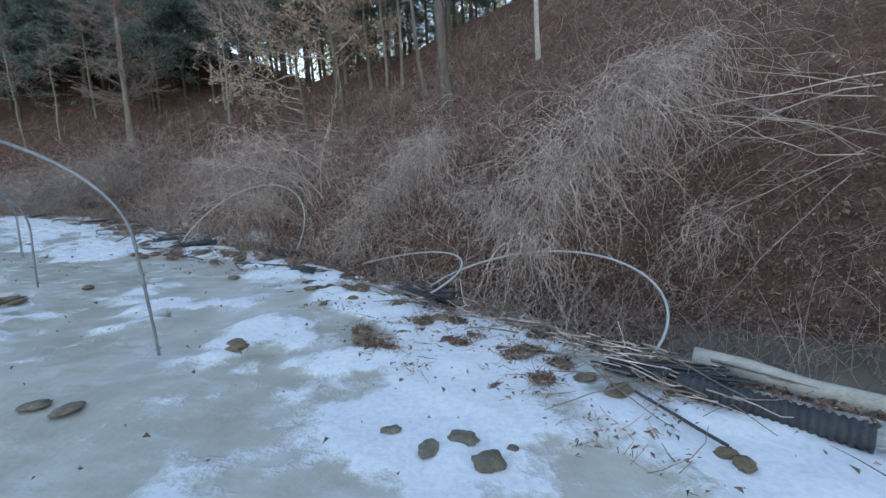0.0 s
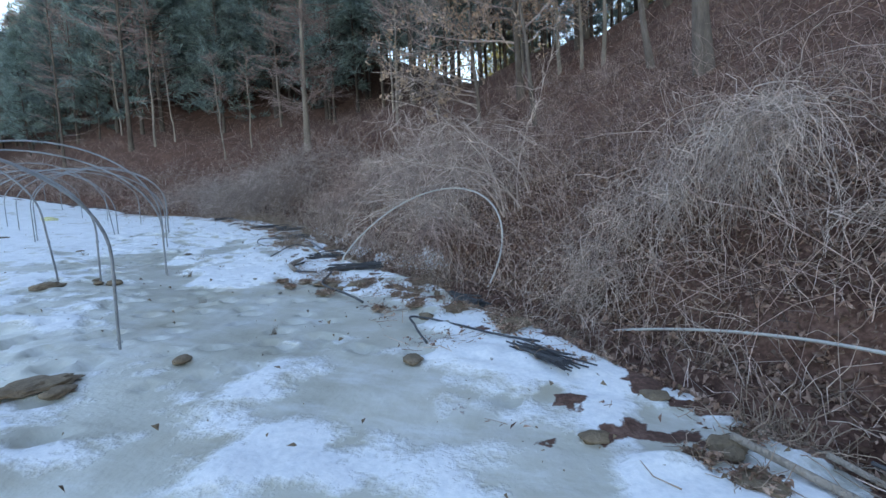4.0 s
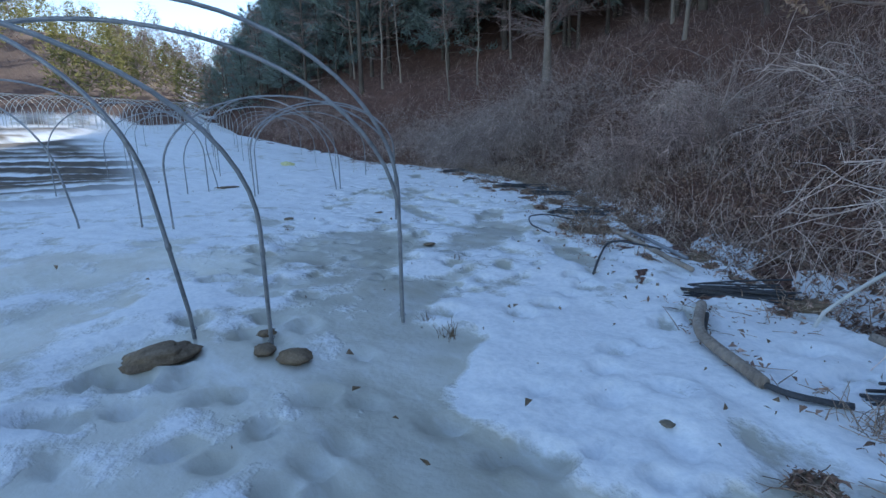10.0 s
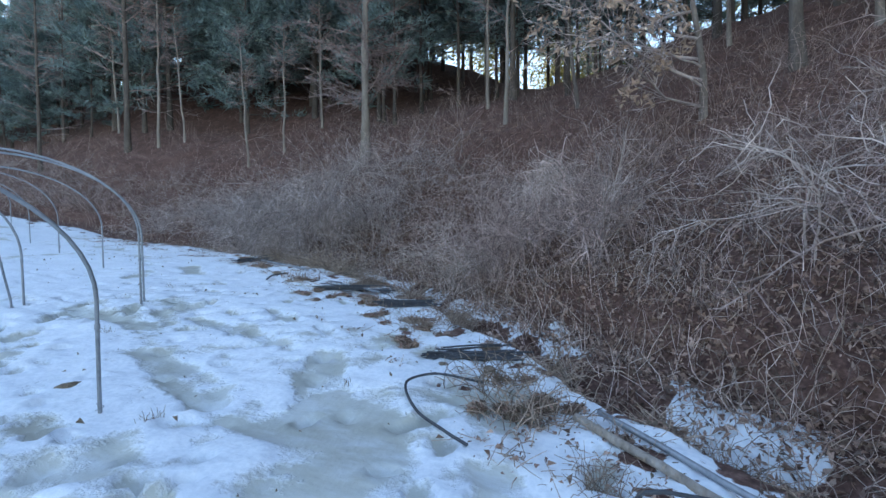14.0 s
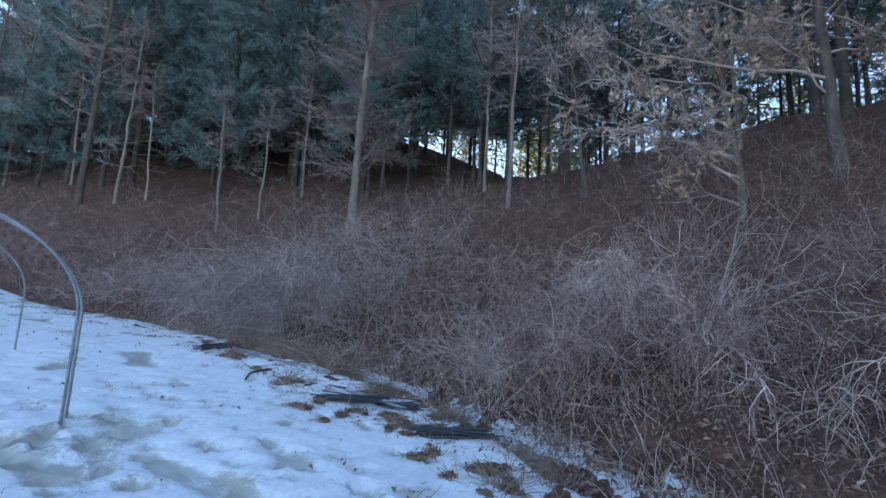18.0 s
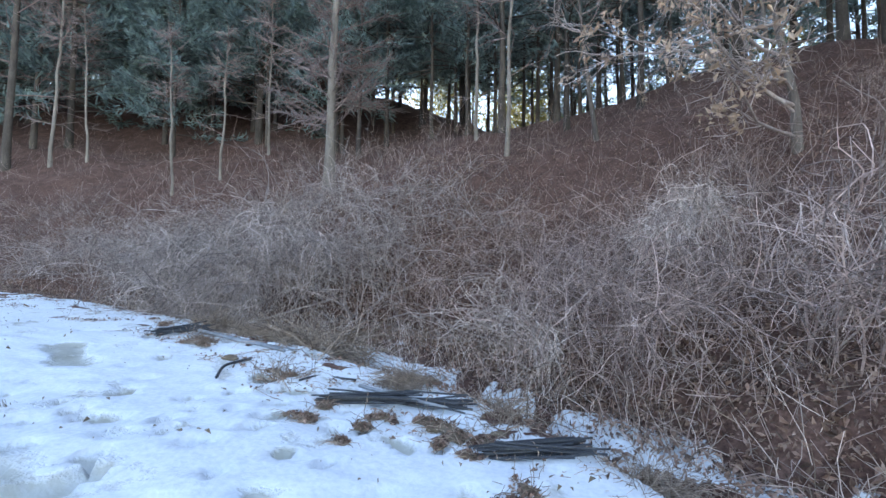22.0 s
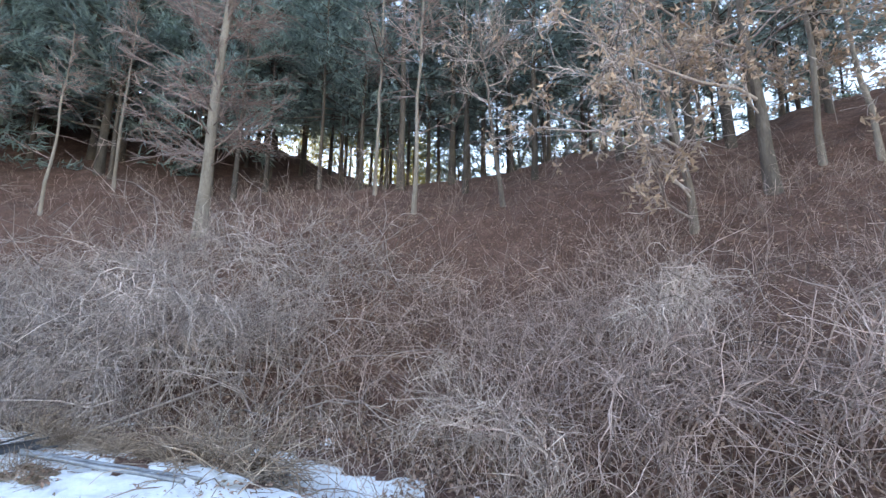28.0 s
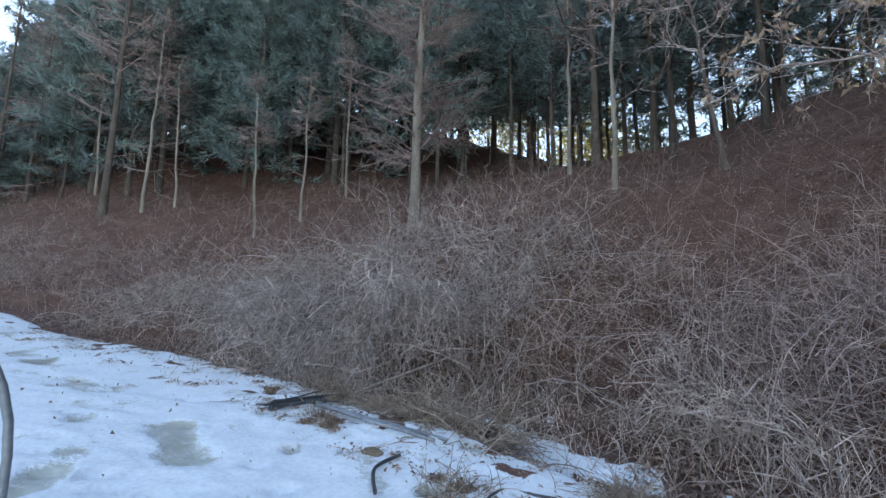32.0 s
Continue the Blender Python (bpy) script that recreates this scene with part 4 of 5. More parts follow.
p, nrm = slope_places(r, 50000, (-20, 4, 3, 24), lambda x, y, d, u: ((d > 0.6) & (d < 4.5) & (u > 2)) * np.clip(1.2 - d / 4, 0, 1) * 0.7)
p = p[:5200]
stems = grow(r, p - np.array([0, 0, 0.03]), r.normal(0, 0.45, p.shape) + np.array([0, 0, 0.9]), 0.15 + 0.55 * r.rand(len(p)) ** 1.5, 3, 0.3, (0, 0, -0.08))
v, f = tubes(stems, taper(len(p), 4, 0.0035 + 0.002 * r.rand(len(p)), 0.002), 3)
tagged(mesh_object("dry_stalks", v, f, VINE), "pale dry stalks standing at the foot of the slope", "stalks", kind="stuff")

# fallen leaves
r = np.random.RandomState(23)
p, nrm = slope_places(r, 900000, (-26, 8, 0, 28), lambda x, y, d, u: ((d > 0.15) & (d < 11) & ~((np.abs(u - 22.9) < 1.1) & (d < 1.5))) * np.clip(1.25 - d / 9, 0.1, 1) * np.where(x > -15, 1.0, 0.2) * (1 - 0.6 * smooth(3, 6, d)))
p, nrm = p[:105000], nrm[:105000]
v, f = leaf_quads(r, p + nrm * (0.01 + 0.03 * r.rand(len(p), 1)), 0.035 + 0.075 * r.rand(len(p)) ** 1.6, nrm + r.normal(0, 0.5, nrm.shape), 0.3)
tagged(mesh_object("fallen_leaves", v, f, LITTER, flat=True), "brown fallen oak leaves covering the slope", "leaves", kind="stuff")
p, nrm = slope_places(r, 30000, (-24, 4, 2, 24), lambda x, y, d, u: ((d < 0.2) & (d > -12)) * (np.exp(d / 1.6) * 0.4 + 0.018))
v, f = leaf_quads(r, p + nrm * 0.045, 0.018 + 0.045 * r.rand(len(p)) ** 2.5, nrm + r.normal(0, 0.5, nrm.shape), 0.5)
tagged(mesh_object("strewn_leaves", v, f, CLOD, flat=True), "dark leaves and bits strewn over the snow", "leaves", kind="stuff")


# bits of stalk, leaf and bark in ragged drifts along the ice edge
p, nrm = slope_places(r, 60000, (-26, 4, 1, 24), lambda x, y, d, u: ((d > -1.3) & (d < 0.5)) * smooth(0.05, 0.5, fbm(x, y, 0.5, 2, 4) + 0.35 * smooth(-1.0, 0.2, d)))
p, nrm = p[:5000], nrm[:5000]
bits = grow(r, p + nrm * 0.03, r.normal(0, 1, p.shape) * np.array([1, 1, 0.25]), 0.06 + 0.2 * r.rand(len(p)) ** 2, 2, 0.25)
bits[:, :, 2] = np.maximum(bits[:, :, 2], ground_height(bits[:, :, 0], bits[:, :, 1]) + 0.03)
v, f = tubes(bits, taper(len(p), 3, 0.002 + 0.003 * r.rand(len(p)), 0.002), 3)
tagged(mesh_object("stalk_litter", v, f, STRAW), "broken stalks and straw strewn along the ditch edge", "straw", kind="stuff")
j = r.randint(0, len(p), 4200)
v, f = leaf_quads(r, p[j] + nrm[j] * 0.045 + r.normal(0, 0.05, (4200, 3)) * np.array([1, 1, 0.1]), 0.02 + 0.045 * r.rand(4200) ** 1.5, nrm[j] + r.normal(0, 0.3, (4200, 3)), 0.35)
tagged(mesh_object("edge_leaves", v, f, LITTER, flat=True), "brown leaves caught along the ditch edge", "leaves", kind="stuff")


# ---- vine curtains ----
def vine_curtain(r, crest, strands, fall, label="pale dry vines hanging over brush in a curtain", mat=None, thick=0.0041, loose=0.3):
    """Strands hanging from a crest line of (x, y, height over the ground)."""
    crest = np.array(crest, float)
    top = np.stack([crest[:, 0], crest[:, 1], ground_height(crest[:, 0], crest[:, 1]) + crest[:, 2]], axis=1)
    hub = np.sort(r.rand(max(6, strands // 28)))
    f = np.clip(hub[r.randint(0, len(hub), strands)] + r.normal(0, 0.008, strands), 0, 0.999) * (len(top) - 1)
    i = np.minimum(f.astype(int), len(top) - 2)
    w = (f - i)[:, None]
    s = top[i] * (1 - w) + top[i + 1] * w + r.normal(0, 0.15, (strands, 3)) * np.array([1, 1, 0.7])
    way = np.array([-0.2, -0.4, 0.45]) + r.normal(0, loose * 1.4, (strands, 3))
    c = grow(r, s, way, fall * (0.25 + 0.9 * r.rand(strands)), 9, loose * 1.35, (-0.012, -0.03, -0.36))
    low = ground_height(c[:, :, 0], c[:, :, 1]) + 0.02 + 0.1 * r.rand(strands, 1)
    c[:, :, 2] = np.maximum(c[:, :, 2], low)
    v, f = tubes(c, taper(strands, 10, thick * (0.5 + 1.6 * r.rand(strands) ** 4), thick * 0.5), 3)
    p, d, _, _ = forks(r, c, strands, 0.7, 0.1)
    t = grow(r, p, d, 0.08 + 0.25 * r.rand(strands), 2, 0.4, (0, 0, -0.1))
    tv, tf = tubes(t, taper(strands, 3, thick * 0.75, thick * 0.45), 3)
    v, f = joined([(v, f), (tv, tf)])
    g = np.array([crest[-1, 0], crest[-1, 1], ground_at(*crest[-1, :2])])
    ob = mesh_object("vine_curtain", v - g, f, mat or VINE)
    ob.matrix_basis = Matrix.Translation(g)
    return tagged(ob, label, "vines", "vine curtains on the slope")


r = np.random.RandomState(31)
for crest, n, fall in (([(0.0, 8.9, 1.15), (-0.4, 9.1, 1.1), (-1.0, 9.35, 0.8), (-1.6, 9.6, 0.45), (-2.0, 9.6, 0.15)], 620, 1.5),
                       ([(4.30, 7.50, 2.05), (3.40, 7.00, 2.56), (2.50, 6.70, 2.94), (1.75, 6.50, 2.34), (1.30, 6.40, 1.53), (1.05, 6.10, 0.78)], 1050, 1.9),
                       ([(0.20, 8.60, 0.10), (0.60, 8.20, 0.10), (0.90, 7.60, 0.10), (1.00, 7.00, 0.79)], 300, 1.1),
                       ([(4.00, 6.30, 0.82), (3.50, 6.10, 0.89), (3.10, 5.90, 0.94)], 90, 1.0),
                       ([(-0.7, 10.0, 0.5), (-1.2, 10.0, 0.5), (-1.7, 9.9, 0.4), (-2.1, 9.8, 0.2)], 260, 0.9)):
    vine_curtain(r, crest, n, fall)
vine_curtain(r, [(-9.2, 18.2, 1.2), (-9.5, 18.4, 1.3), (-9.9, 18.5, 1.1)], 240, 0.8, "small pale tangle of dry vine on the slope")
vine_curtain(r, [(-16.0, 20.3, 1.0), (-16.7, 20.2, 1.1), (-17.4, 20.4, 0.9), (-18.2, 20.7, 0.8)], 320, 1.4, "grey vines drooping over the ditch", CANE)


def draped_bush(r, x, y, height, reach, way, fan, limbs, strands, hang, label, mat=None, thick=0.0042, upright=0.0):
    """Arching limbs from one root, kinked side twigs, and dry vines hanging from them; way, fan: degrees."""
    mat = mat or VINE
    ob = empty("overgrown_bush", (x, y, ground_at(x, y)))
    a = np.radians(way + fan * r.uniform(-1, 1, limbs))
    out = np.stack([np.cos(a), np.sin(a), np.zeros(limbs)], axis=1)
    size = math.hypot(height, reach) * (0.75 + 0.5 * r.rand(limbs))
    s = np.stack([r.normal(0, 0.25, limbs), r.normal(0, 0.25, limbs), np.full(limbs, -0.2)], axis=1)
    c = s[:, None] + np.zeros((limbs, 11, 3))
    d = out * reach / height * 0.45 + np.array([0, 0, 1.0]) + r.normal(0, 0.16, (limbs, 3))
    for k in range(1, 11):
        d /= np.linalg.norm(d, axis=1, keepdims=True)
        c[:, k] = c[:, k - 1] + d * size[:, None] / 10
        d = d + out * 0.2 * reach / height - np.array([0, 0, 0.15 * (1 - upright)]) + r.normal(0, 0.15, (limbs, 3))
    for k in range(limbs):
        v, f = tubes(c[k:k + 1], taper(1, 11, np.array([0.006 + 0.0045 * size[k] * r.rand()]), 0.003), 5)
        mesh_object("limb", v, f, mat, ob)
    p, d, _, _ = forks(r, c, limbs * 24, 0.65, 0.25)
    t = grow(r, p, d + np.array([0, 0, 0.15]), 0.25 + 0.7 * r.rand(len(p)), 4, 0.45, (0, 0, -0.03))
    v, f = tubes(t, taper(len(p), 5, 0.003 + 0.005 * r.rand(len(p)) ** 2, 0.0026), 3)
    tagged(mesh_object("twig_work", v, f, mat, ob, "pale grey kinked twigs"), kind="stuff")
    both = np.concatenate([c[:, ::2][:, 1:6], t])
    strands = int(strands * 0.42)
    p, d, _, _ = forks(r, both, strands, 0.5, 0.1)
    j = r.randint(0, max(8, strands // 9), strands)
    p, d = p[j] + r.normal(0, 0.09, p.shape), d[j]
    g = grow(r, p, d * 0.8 + np.array([0, 0, -0.1]), hang * (0.2 + r.rand(strands) ** 1.3), 7, 0.46, (0, 0, -0.36))
    low = ground_height(g[:, :, 0] + x, g[:, :, 1] + y) - ground_at(x, y) + 0.02
    g[:, :, 2] = np.maximum(g[:, :, 2], low)
    v, f = tubes(g, taper(strands, 8, thick * (0.5 + 1.5 * r.rand(strands) ** 3), thick * 0.5), 3)
    tagged(mesh_object("vine_work", v, f, mat, ob, "dry vines hanging from the limbs"), kind="stuff")
    return tagged(ob, label, "bush", "overgrown bushes on the slope")


r = np.random.RandomState(32)
PALE = "bush overgrown with pale hanging dry vines"
draped_bush(r, -3.3, 12.4, 2.6, 1.6, 200, 45, 12, 1100, 1.5, PALE, None, 0.0034)
draped_bush(r, -4.3, 12.2, 2.0, 1.7, 190, 40, 10, 800, 1.3, PALE, None, 0.0034)
draped_bush(r, -4.1, 11.8, 1.3, 0.9, 230, 50, 7, 450, 1.0, PALE, TWIG, 0.0034)
draped_bush(r, -5.3, 14.9, 2.2, 1.5, 200, 45, 7, 320, 1.1, PALE, TWIG, 0.0034)
draped_bush(r, -6.2, 15.9, 2.0, 1.3, 220, 60, 5, 170, 0.8, "pale twiggy bush with a few hanging vines", None, 0.0034)
draped_bush(r, -4.7, 13.9, 1.7, 1.1, 215, 50, 8, 380, 1.1, PALE, TWIG, 0.0036)
draped_bush(r, -8.6, 17.4, 1.8, 1.0, 230, 70, 10, 350, 0.8, "dense brown bush of fine kinked twigs", TWIG, 0.0034)
draped_bush(r, -9.9, 18.2, 1.6, 0.9, 240, 70, 10, 300, 0.8, "dense brown bush of fine kinked twigs", TWIG, 0.0034)
draped_bush(r, -11.2, 19.6, 1.5, 1.1, 240, 80, 10, 420, 0.9, "bushy pale shrub at the foot of the slope")
for x, y, h, reach, way, n, hang in ((-17.2, 21.9, 2.2, 1.3, 235, 1100, 1.8), (-16.2, 21.6, 2.3, 1.1, 245, 1000, 1.7), (-18.4, 22.0, 1.9, 1.4, 215, 1000, 1.5), (-15.4, 21.7, 2.3, 1.0, 280, 500, 1.1), (-17.6, 20.9, 1.4, 1.1, 230, 800, 1.3), (-19.8, 22.6, 1.4, 1.2, 215, 600, 1.1)):
    draped_bush(r, x, y, h, reach, way, 75, 11, n, hang, "grey mound of bush smothered in hanging vines", CANE, 0.0055, 0.3)
draped_bush(r, -14.6, 21.6, 2.4, 0.9, 270, 160, 12, 120, 0.6, "upright leafless bush with pale forked twigs", CANE, 0.004, 0.9)


def sprawling_shrub(r, x, y, rise, way, canes, length, label):
    """Long pale canes sprawling to one side from a low stool."""
    ob = empty("sprawling_shrub", (x, y, ground_at(x, y)))
    s = np.stack([r.normal(0, 0.12, canes), r.normal(0, 0.12, canes), rise * r.rand(canes)], axis=1)
    c = grow(r, s, np.array(way) + r.normal(0, 0.25, (canes, 3)), length * (0.5 + 0.6 * r.rand(canes)), 8, 0.12, (0, 0, -0.03))
    v, f = tubes(c, taper(canes, 9, 0.009, 0.003), 4)
    tagged(mesh_object("stem_work", v, f, VINE, ob), kind="stuff")
    p, d, _, _ = forks(r, c, canes * 12, 0.5, 0.2)
    t = grow(r, p, d, 0.2 + 0.5 * r.rand(len(p)), 3, 0.25)
    v, f = tubes(t, taper(len(p), 4, 0.004, 0.002), 3)
    tagged(mesh_object("twig_work", v, f, CANE, ob), kind="stuff")
    return tagged(ob, label, "shrub", "sprawling shrubs")


r = np.random.RandomState(33)
sprawling_shrub(r, 5.6, 6.0, 1.6, (-1.0, 0.15, 0.12), 16, 3.4, "shrub with long pale canes sprawling over the slope")
sprawling_shrub(r, -3.6, 17.2, 0.9, (-1.0, -0.15, 0.1), 9, 2.8, "shrub with long pale canes sprawling over the slope")
sprawling_shrub(r, -8.6, 17.2, 0.5, (0.2, -0.5, 0.8), 12, 2.0, "pale twiggy shrub with upright stems")


# ---- along the ditch and on the ice ----
def lying(points, lift=0.02):
    """Points on the ground, as a smooth line of 3D points."""
    p = np.array([q[:2] for q in points], float)
    t = np.linspace(0, len(p) - 1, 8 * (len(p) - 1) + 1)
    i = np.clip(t.astype(int), 0, len(p) - 2)
    f = (t - i)[:, None]
    a, b, c, d = p[np.maximum(i - 1, 0)], p[i], p[i + 1], p[np.minimum(i + 2, len(p) - 1)]
    xy = 0.5 * (2 * b + (c - a) * f + (2 * a - 5 * b + 4 * c - d) * f ** 2 + (3 * b - a - 3 * c + d) * f ** 3)
    lifts = np.interp(t, np.arange(len(p)), [q[2] if len(q) > 2 else 0.0 for q in points])
    return np.column_stack([xy, ground_height(xy[:, 0], xy[:, 1]) + lift + lifts])


def hose(points, r, mat, name, label, category, group=""):
    c = lying(points, r * 0.7 + 0.035)
    g = c[0].copy()
    v, f = tubes((c - g)[None], np.full((1, len(c)), r), 8)
    n = len(c)
    f = f.tolist() + [list(range(8))[::-1], list(range((n - 1) * 8, n * 8))]
    ob = mesh_object(name, v, f, mat)
    ob.matrix_basis = Matrix.Translation(g)
    return tagged(ob, label, category, group)


def pole(a, b, r, mat, label, name="pole", lift_a=0.0, lift_b=0.0):
    """A straight pole lying from a to b."""
    p = np.array([(a[0], a[1], ground_at(*a) + r + lift_a), (b[0], b[1], ground_at(*b) + r + lift_b)])
    t = np.linspace(0, 1, 9)[:, None]
    c = p[0] * (1 - t) + p[1] * t
    c[1:-1] += np.random.RandomState(int(abs(a[0]) * 100)).normal(0, r * 0.12, (7, 3))
    v, f = tubes((c - p[0])[None], np.linspace(r, r * 0.85, 9)[None], 10)
    f = f.tolist() + [list(range(10))[::-1], list(range(80, 90))]
    ob = mesh_object(name, v, f, mat)
    ob.matrix_basis = Matrix.Translation(p[0])
    return tagged(ob, label, "pole", "poles along the ditch")


def corrugated_pipe(a, b, r):
    p = np.array([(a[0], a[1], ground_at(*a) + r * 0.75), (b[0], b[1], ground_at(*b) + r * 0.75)])
    length = np.linalg.norm(p[1] - p[0])
    n = int(length / 0.011)
    t = np.linspace(0, 1, n)
    rad = r * (0.93 + 0.07 * np.sign(np.sin(t * length / 0.045 * 2 * math.pi)))
    c = p[0] * (1 - t[:, None]) + p[1] * t[:, None]
    inner = c[::-1]
    v, f = tubes((np.concatenate([c, inner]) - p[0])[None], np.concatenate([rad, np.full(n, r * 0.84)])[None], 18)
    ob = mesh_object("corrugated_pipe", v, f, BLACK)
    ob.matrix_basis = Matrix.Translation(p[0])
    return tagged(ob, "black corrugated drain pipe lying half in ice", "pipe")


ROD_MESHES = []
for length in (0.7, 0.85, 1.0):
    c = np.stack([np.linspace(-0.5, 0.5, 5) * length, 0.012 * np.sin(np.linspace(0, 3, 5)), np.zeros(5)], axis=1)
    v, f = tubes(c[None], np.full((1, 5), 0.0105), 5)
    me = bpy.data.meshes.new("rod")
    me.from_pydata(v.tolist(), [], f.tolist() + [[0, 1, 2, 3, 4][::-1], [20, 21, 22, 23, 24]])
    me.materials.append(BLACK)
    ROD_MESHES.append(me)


def rod_bundle(x, y, turn, r, count=30, scale=1.0, label="tied bundle of thin black rods lying on snow", splay=7.0):
    """Rods heaped side by side, spread at the ends, with a tie round the middle."""
    ob = empty("rod_bundle", (x, y, ground_at(x, y) + 0.035), turn, scale)
    for _ in range(count):
        rod = new("rod", ROD_MESHES[r.randint(3)])
        rod.parent = ob
        oy, oz = r.normal(0, 0.055), abs(r.normal(0, 0.045)) + 0.01
        rod.matrix_basis = pose(r.normal(0, 0.06), oy, oz, r.rand() * 360, r.normal(0, 3.0), oy * 110 + r.normal(0, splay * 0.5))
    ring = np.stack([np.zeros(13), 0.1 * np.cos(np.linspace(0, 2 * math.pi, 13)), 0.045 + 0.055 * np.sin(np.linspace(0, 2 * math.pi, 13))], axis=1)
    v, f = tubes(ring[None], np.full((1, 13), 0.006), 4)
    mesh_object("tie", v, f, STRAW, ob, "pale cord tie")
    return tagged(ob, label, "rod bundle", "bundles of black rods")


r = np.random.RandomState(41)
for x, y, turn, n, sc in ((-5.8, 10.42, 36, 34, 0.9), (-7.0, 11.5, 25, 30, 0.75), (-9.76, 14.2, 18, 34, 0.85), (-11.35, 16.05, 22, 24, 0.85), (-12.85, 16.75, 14, 28, 0.85),
                          (-16.3, 18.55, 60, 24, 0.8), (-3.5, 9.05, -48, 26, 0.9), (-2.3, 7.15, -40, 22, 0.7), (1.55, 3.2, -35, 44, 0.85), (-0.3, 5.45, -52, 26, 1.1),
                          (-12.3, 16.9, -10, 14, 0.9)):
    rod_bundle(x, y, turn, r, int(n * 1.3), sc, splay=7.0)

pole((1.85, 3.4), (4.1, 1.75), 0.078, PALEBARK, "thick pale peeling log lying beside the ditch", "log", 0.07, 0.12)
corrugated_pipe((1.55, 3.05), (2.3, 2.38), 0.085)
pole((-1.2, 6.25), (1.55, 3.95), 0.022, BARK, "long grey stick lying along the ice edge", "stick", 0.05, 0.06)
pole((-0.8, 6.2), (1.2, 4.4), 0.016, BARK, "thin grey stick lying along the ice edge", "stick", 0.06, 0.05)
pole((-8.75, 13.15), (-7.45, 11.85), 0.03, BARK, "weathered grey pole lying by the ditch", lift_a=0.06, lift_b=0.06)
pole((-8.6, 13.3), (-7.6, 12.25), 0.022, STEEL, "grey pipe lying by the ditch", lift_a=0.06, lift_b=0.06)
pole((-6.2, 10.9), (-4.6, 10.25), 0.028, BARK, "pale pole lying across a rod bundle", lift_a=0.1, lift_b=0.12)
pole((-16.0, 18.45), (-14.4, 18.0), 0.022, STEEL, "pale pipe lying over dry grass", lift_a=0.08, lift_b=0.05)
pole((-16.1, 18.6), (-14.3, 18.1), 0.018, STEEL, "thin pale pipe lying over dry grass", lift_a=0.06, lift_b=0.05)
pole((-13.05, 17.05), (-12.1, 16.75), 0.018, STEEL, "thin pale pipe beside a rod bundle", lift_a=0.06, lift_b=0.05)
pole((-16.2, 19.5), (-15.0, 21.5), 0.018, CANE, "broken pale branch leaning on the brush", "broken_branch", 0.05, 0.1)
HOSES = "black hoses on the ice"
hose([(1.23, 3.0), (1.35, 2.7), (1.48, 2.37)], 0.011, BLACK, "black_rod", "thin black rod frozen into the ice", "rod", HOSES)
hose([(-2.35, 7.55), (-2.75, 7.6), (-3.69, 7.95), (-3.55, 7.6), (-3.28, 7.19)], 0.011, BLACK, "black_hose", "thin bent black hose on snow", "hose", HOSES)
hose([(-7.09, 10.85), (-6.95, 10.3), (-6.58, 9.91), (-6.25, 9.99)], 0.018, BLACK, "black_hose", "bent black hose half buried in snow", "hose", HOSES)
hose([(-7.13, 10.86, 0.05), (-6.99, 10.3, 0.03), (-6.6, 9.9)], 0.035, BARK, "curved_bark", "curved strip of grey bark on snow", "bark", HOSES)
hose([(-5.77, 9.67, 0.08), (-5.6, 9.16), (-5.35, 8.95), (-5.1, 8.8), (-4.5, 8.3)], 0.016, BLACK, "black_hose", "long black hose winding along a melt channel", "hose", HOSES)
hose([(-9.5, 13.5, 0.03), (-9.9, 13.4, 0.06), (-10.04, 13.15, 0.05), (-9.8, 12.8), (-9.36, 12.52)], 0.011, BLACK, "black_hose", "looped thin black hose on snow", "hose", HOSES)
hose([(-7.9, 12.4, 0.05), (-8.3, 12.3, 0.08), (-8.42, 12.2, 0.05), (-8.3, 11.7), (-8.13, 11.2)], 0.012, BLACK, "black_hose", "bent black hose reaching over the snow", "hose", HOSES)
hose([(-14.58, 17.55), (-14.66, 17.2), (-14.47, 16.8)], 0.016, BLACK, "black_hose", "short curved black hose on snow", "hose", HOSES)
hose([(-13.7, 17.06), (-13.6, 17.3), (-13.2, 17.35)], 0.012, BLACK, "black_hose", "short curved black hose on snow", "hose", HOSES)


def clod(r, x, y, size, tall, mat=None, label="flat clod of brown earth frozen into the ice", name="earth_clod", turn=None, lengthen=1.4):
    bm = bmesh.new()
    bmesh.ops.create_icosphere(bm, subdivisions=3 if size < 0.13 else 4, radius=1.0)
    o = Vector(r.rand(3) * 50)
    for v in bm.verts:
        n = v.co.normalized()
        k = 1 + 0.4 * noise.noise(n * 1.3 + o) + 0.2 * noise.noise(n * 3.2 + o) + 0.1 * noise.noise(n * 9 + o)
        v.co = Vector((n.x * size * lengthen * k, n.y * size * k, n.z * tall * (0.3 + 0.35 * k)))
    me = bpy.data.meshes.new(name)
    bm.to_mesh(me)
    bm.free()
    me.materials.append(mat or CLOD)
    me.polygons.foreach_set("use_smooth", [True] * len(me.polygons))
    ob = new(name, me)
    ob.matrix_basis = Matrix.Translation((x, y, ground_at(x, y) + 0.1 * tall)) @ pose(0, 0, 0, 0, 0, r.rand() * 360 if turn is None else turn)
    return tagged(ob, label, "clod" if name == "earth_clod" else "stone", "clods and stones on the ice")


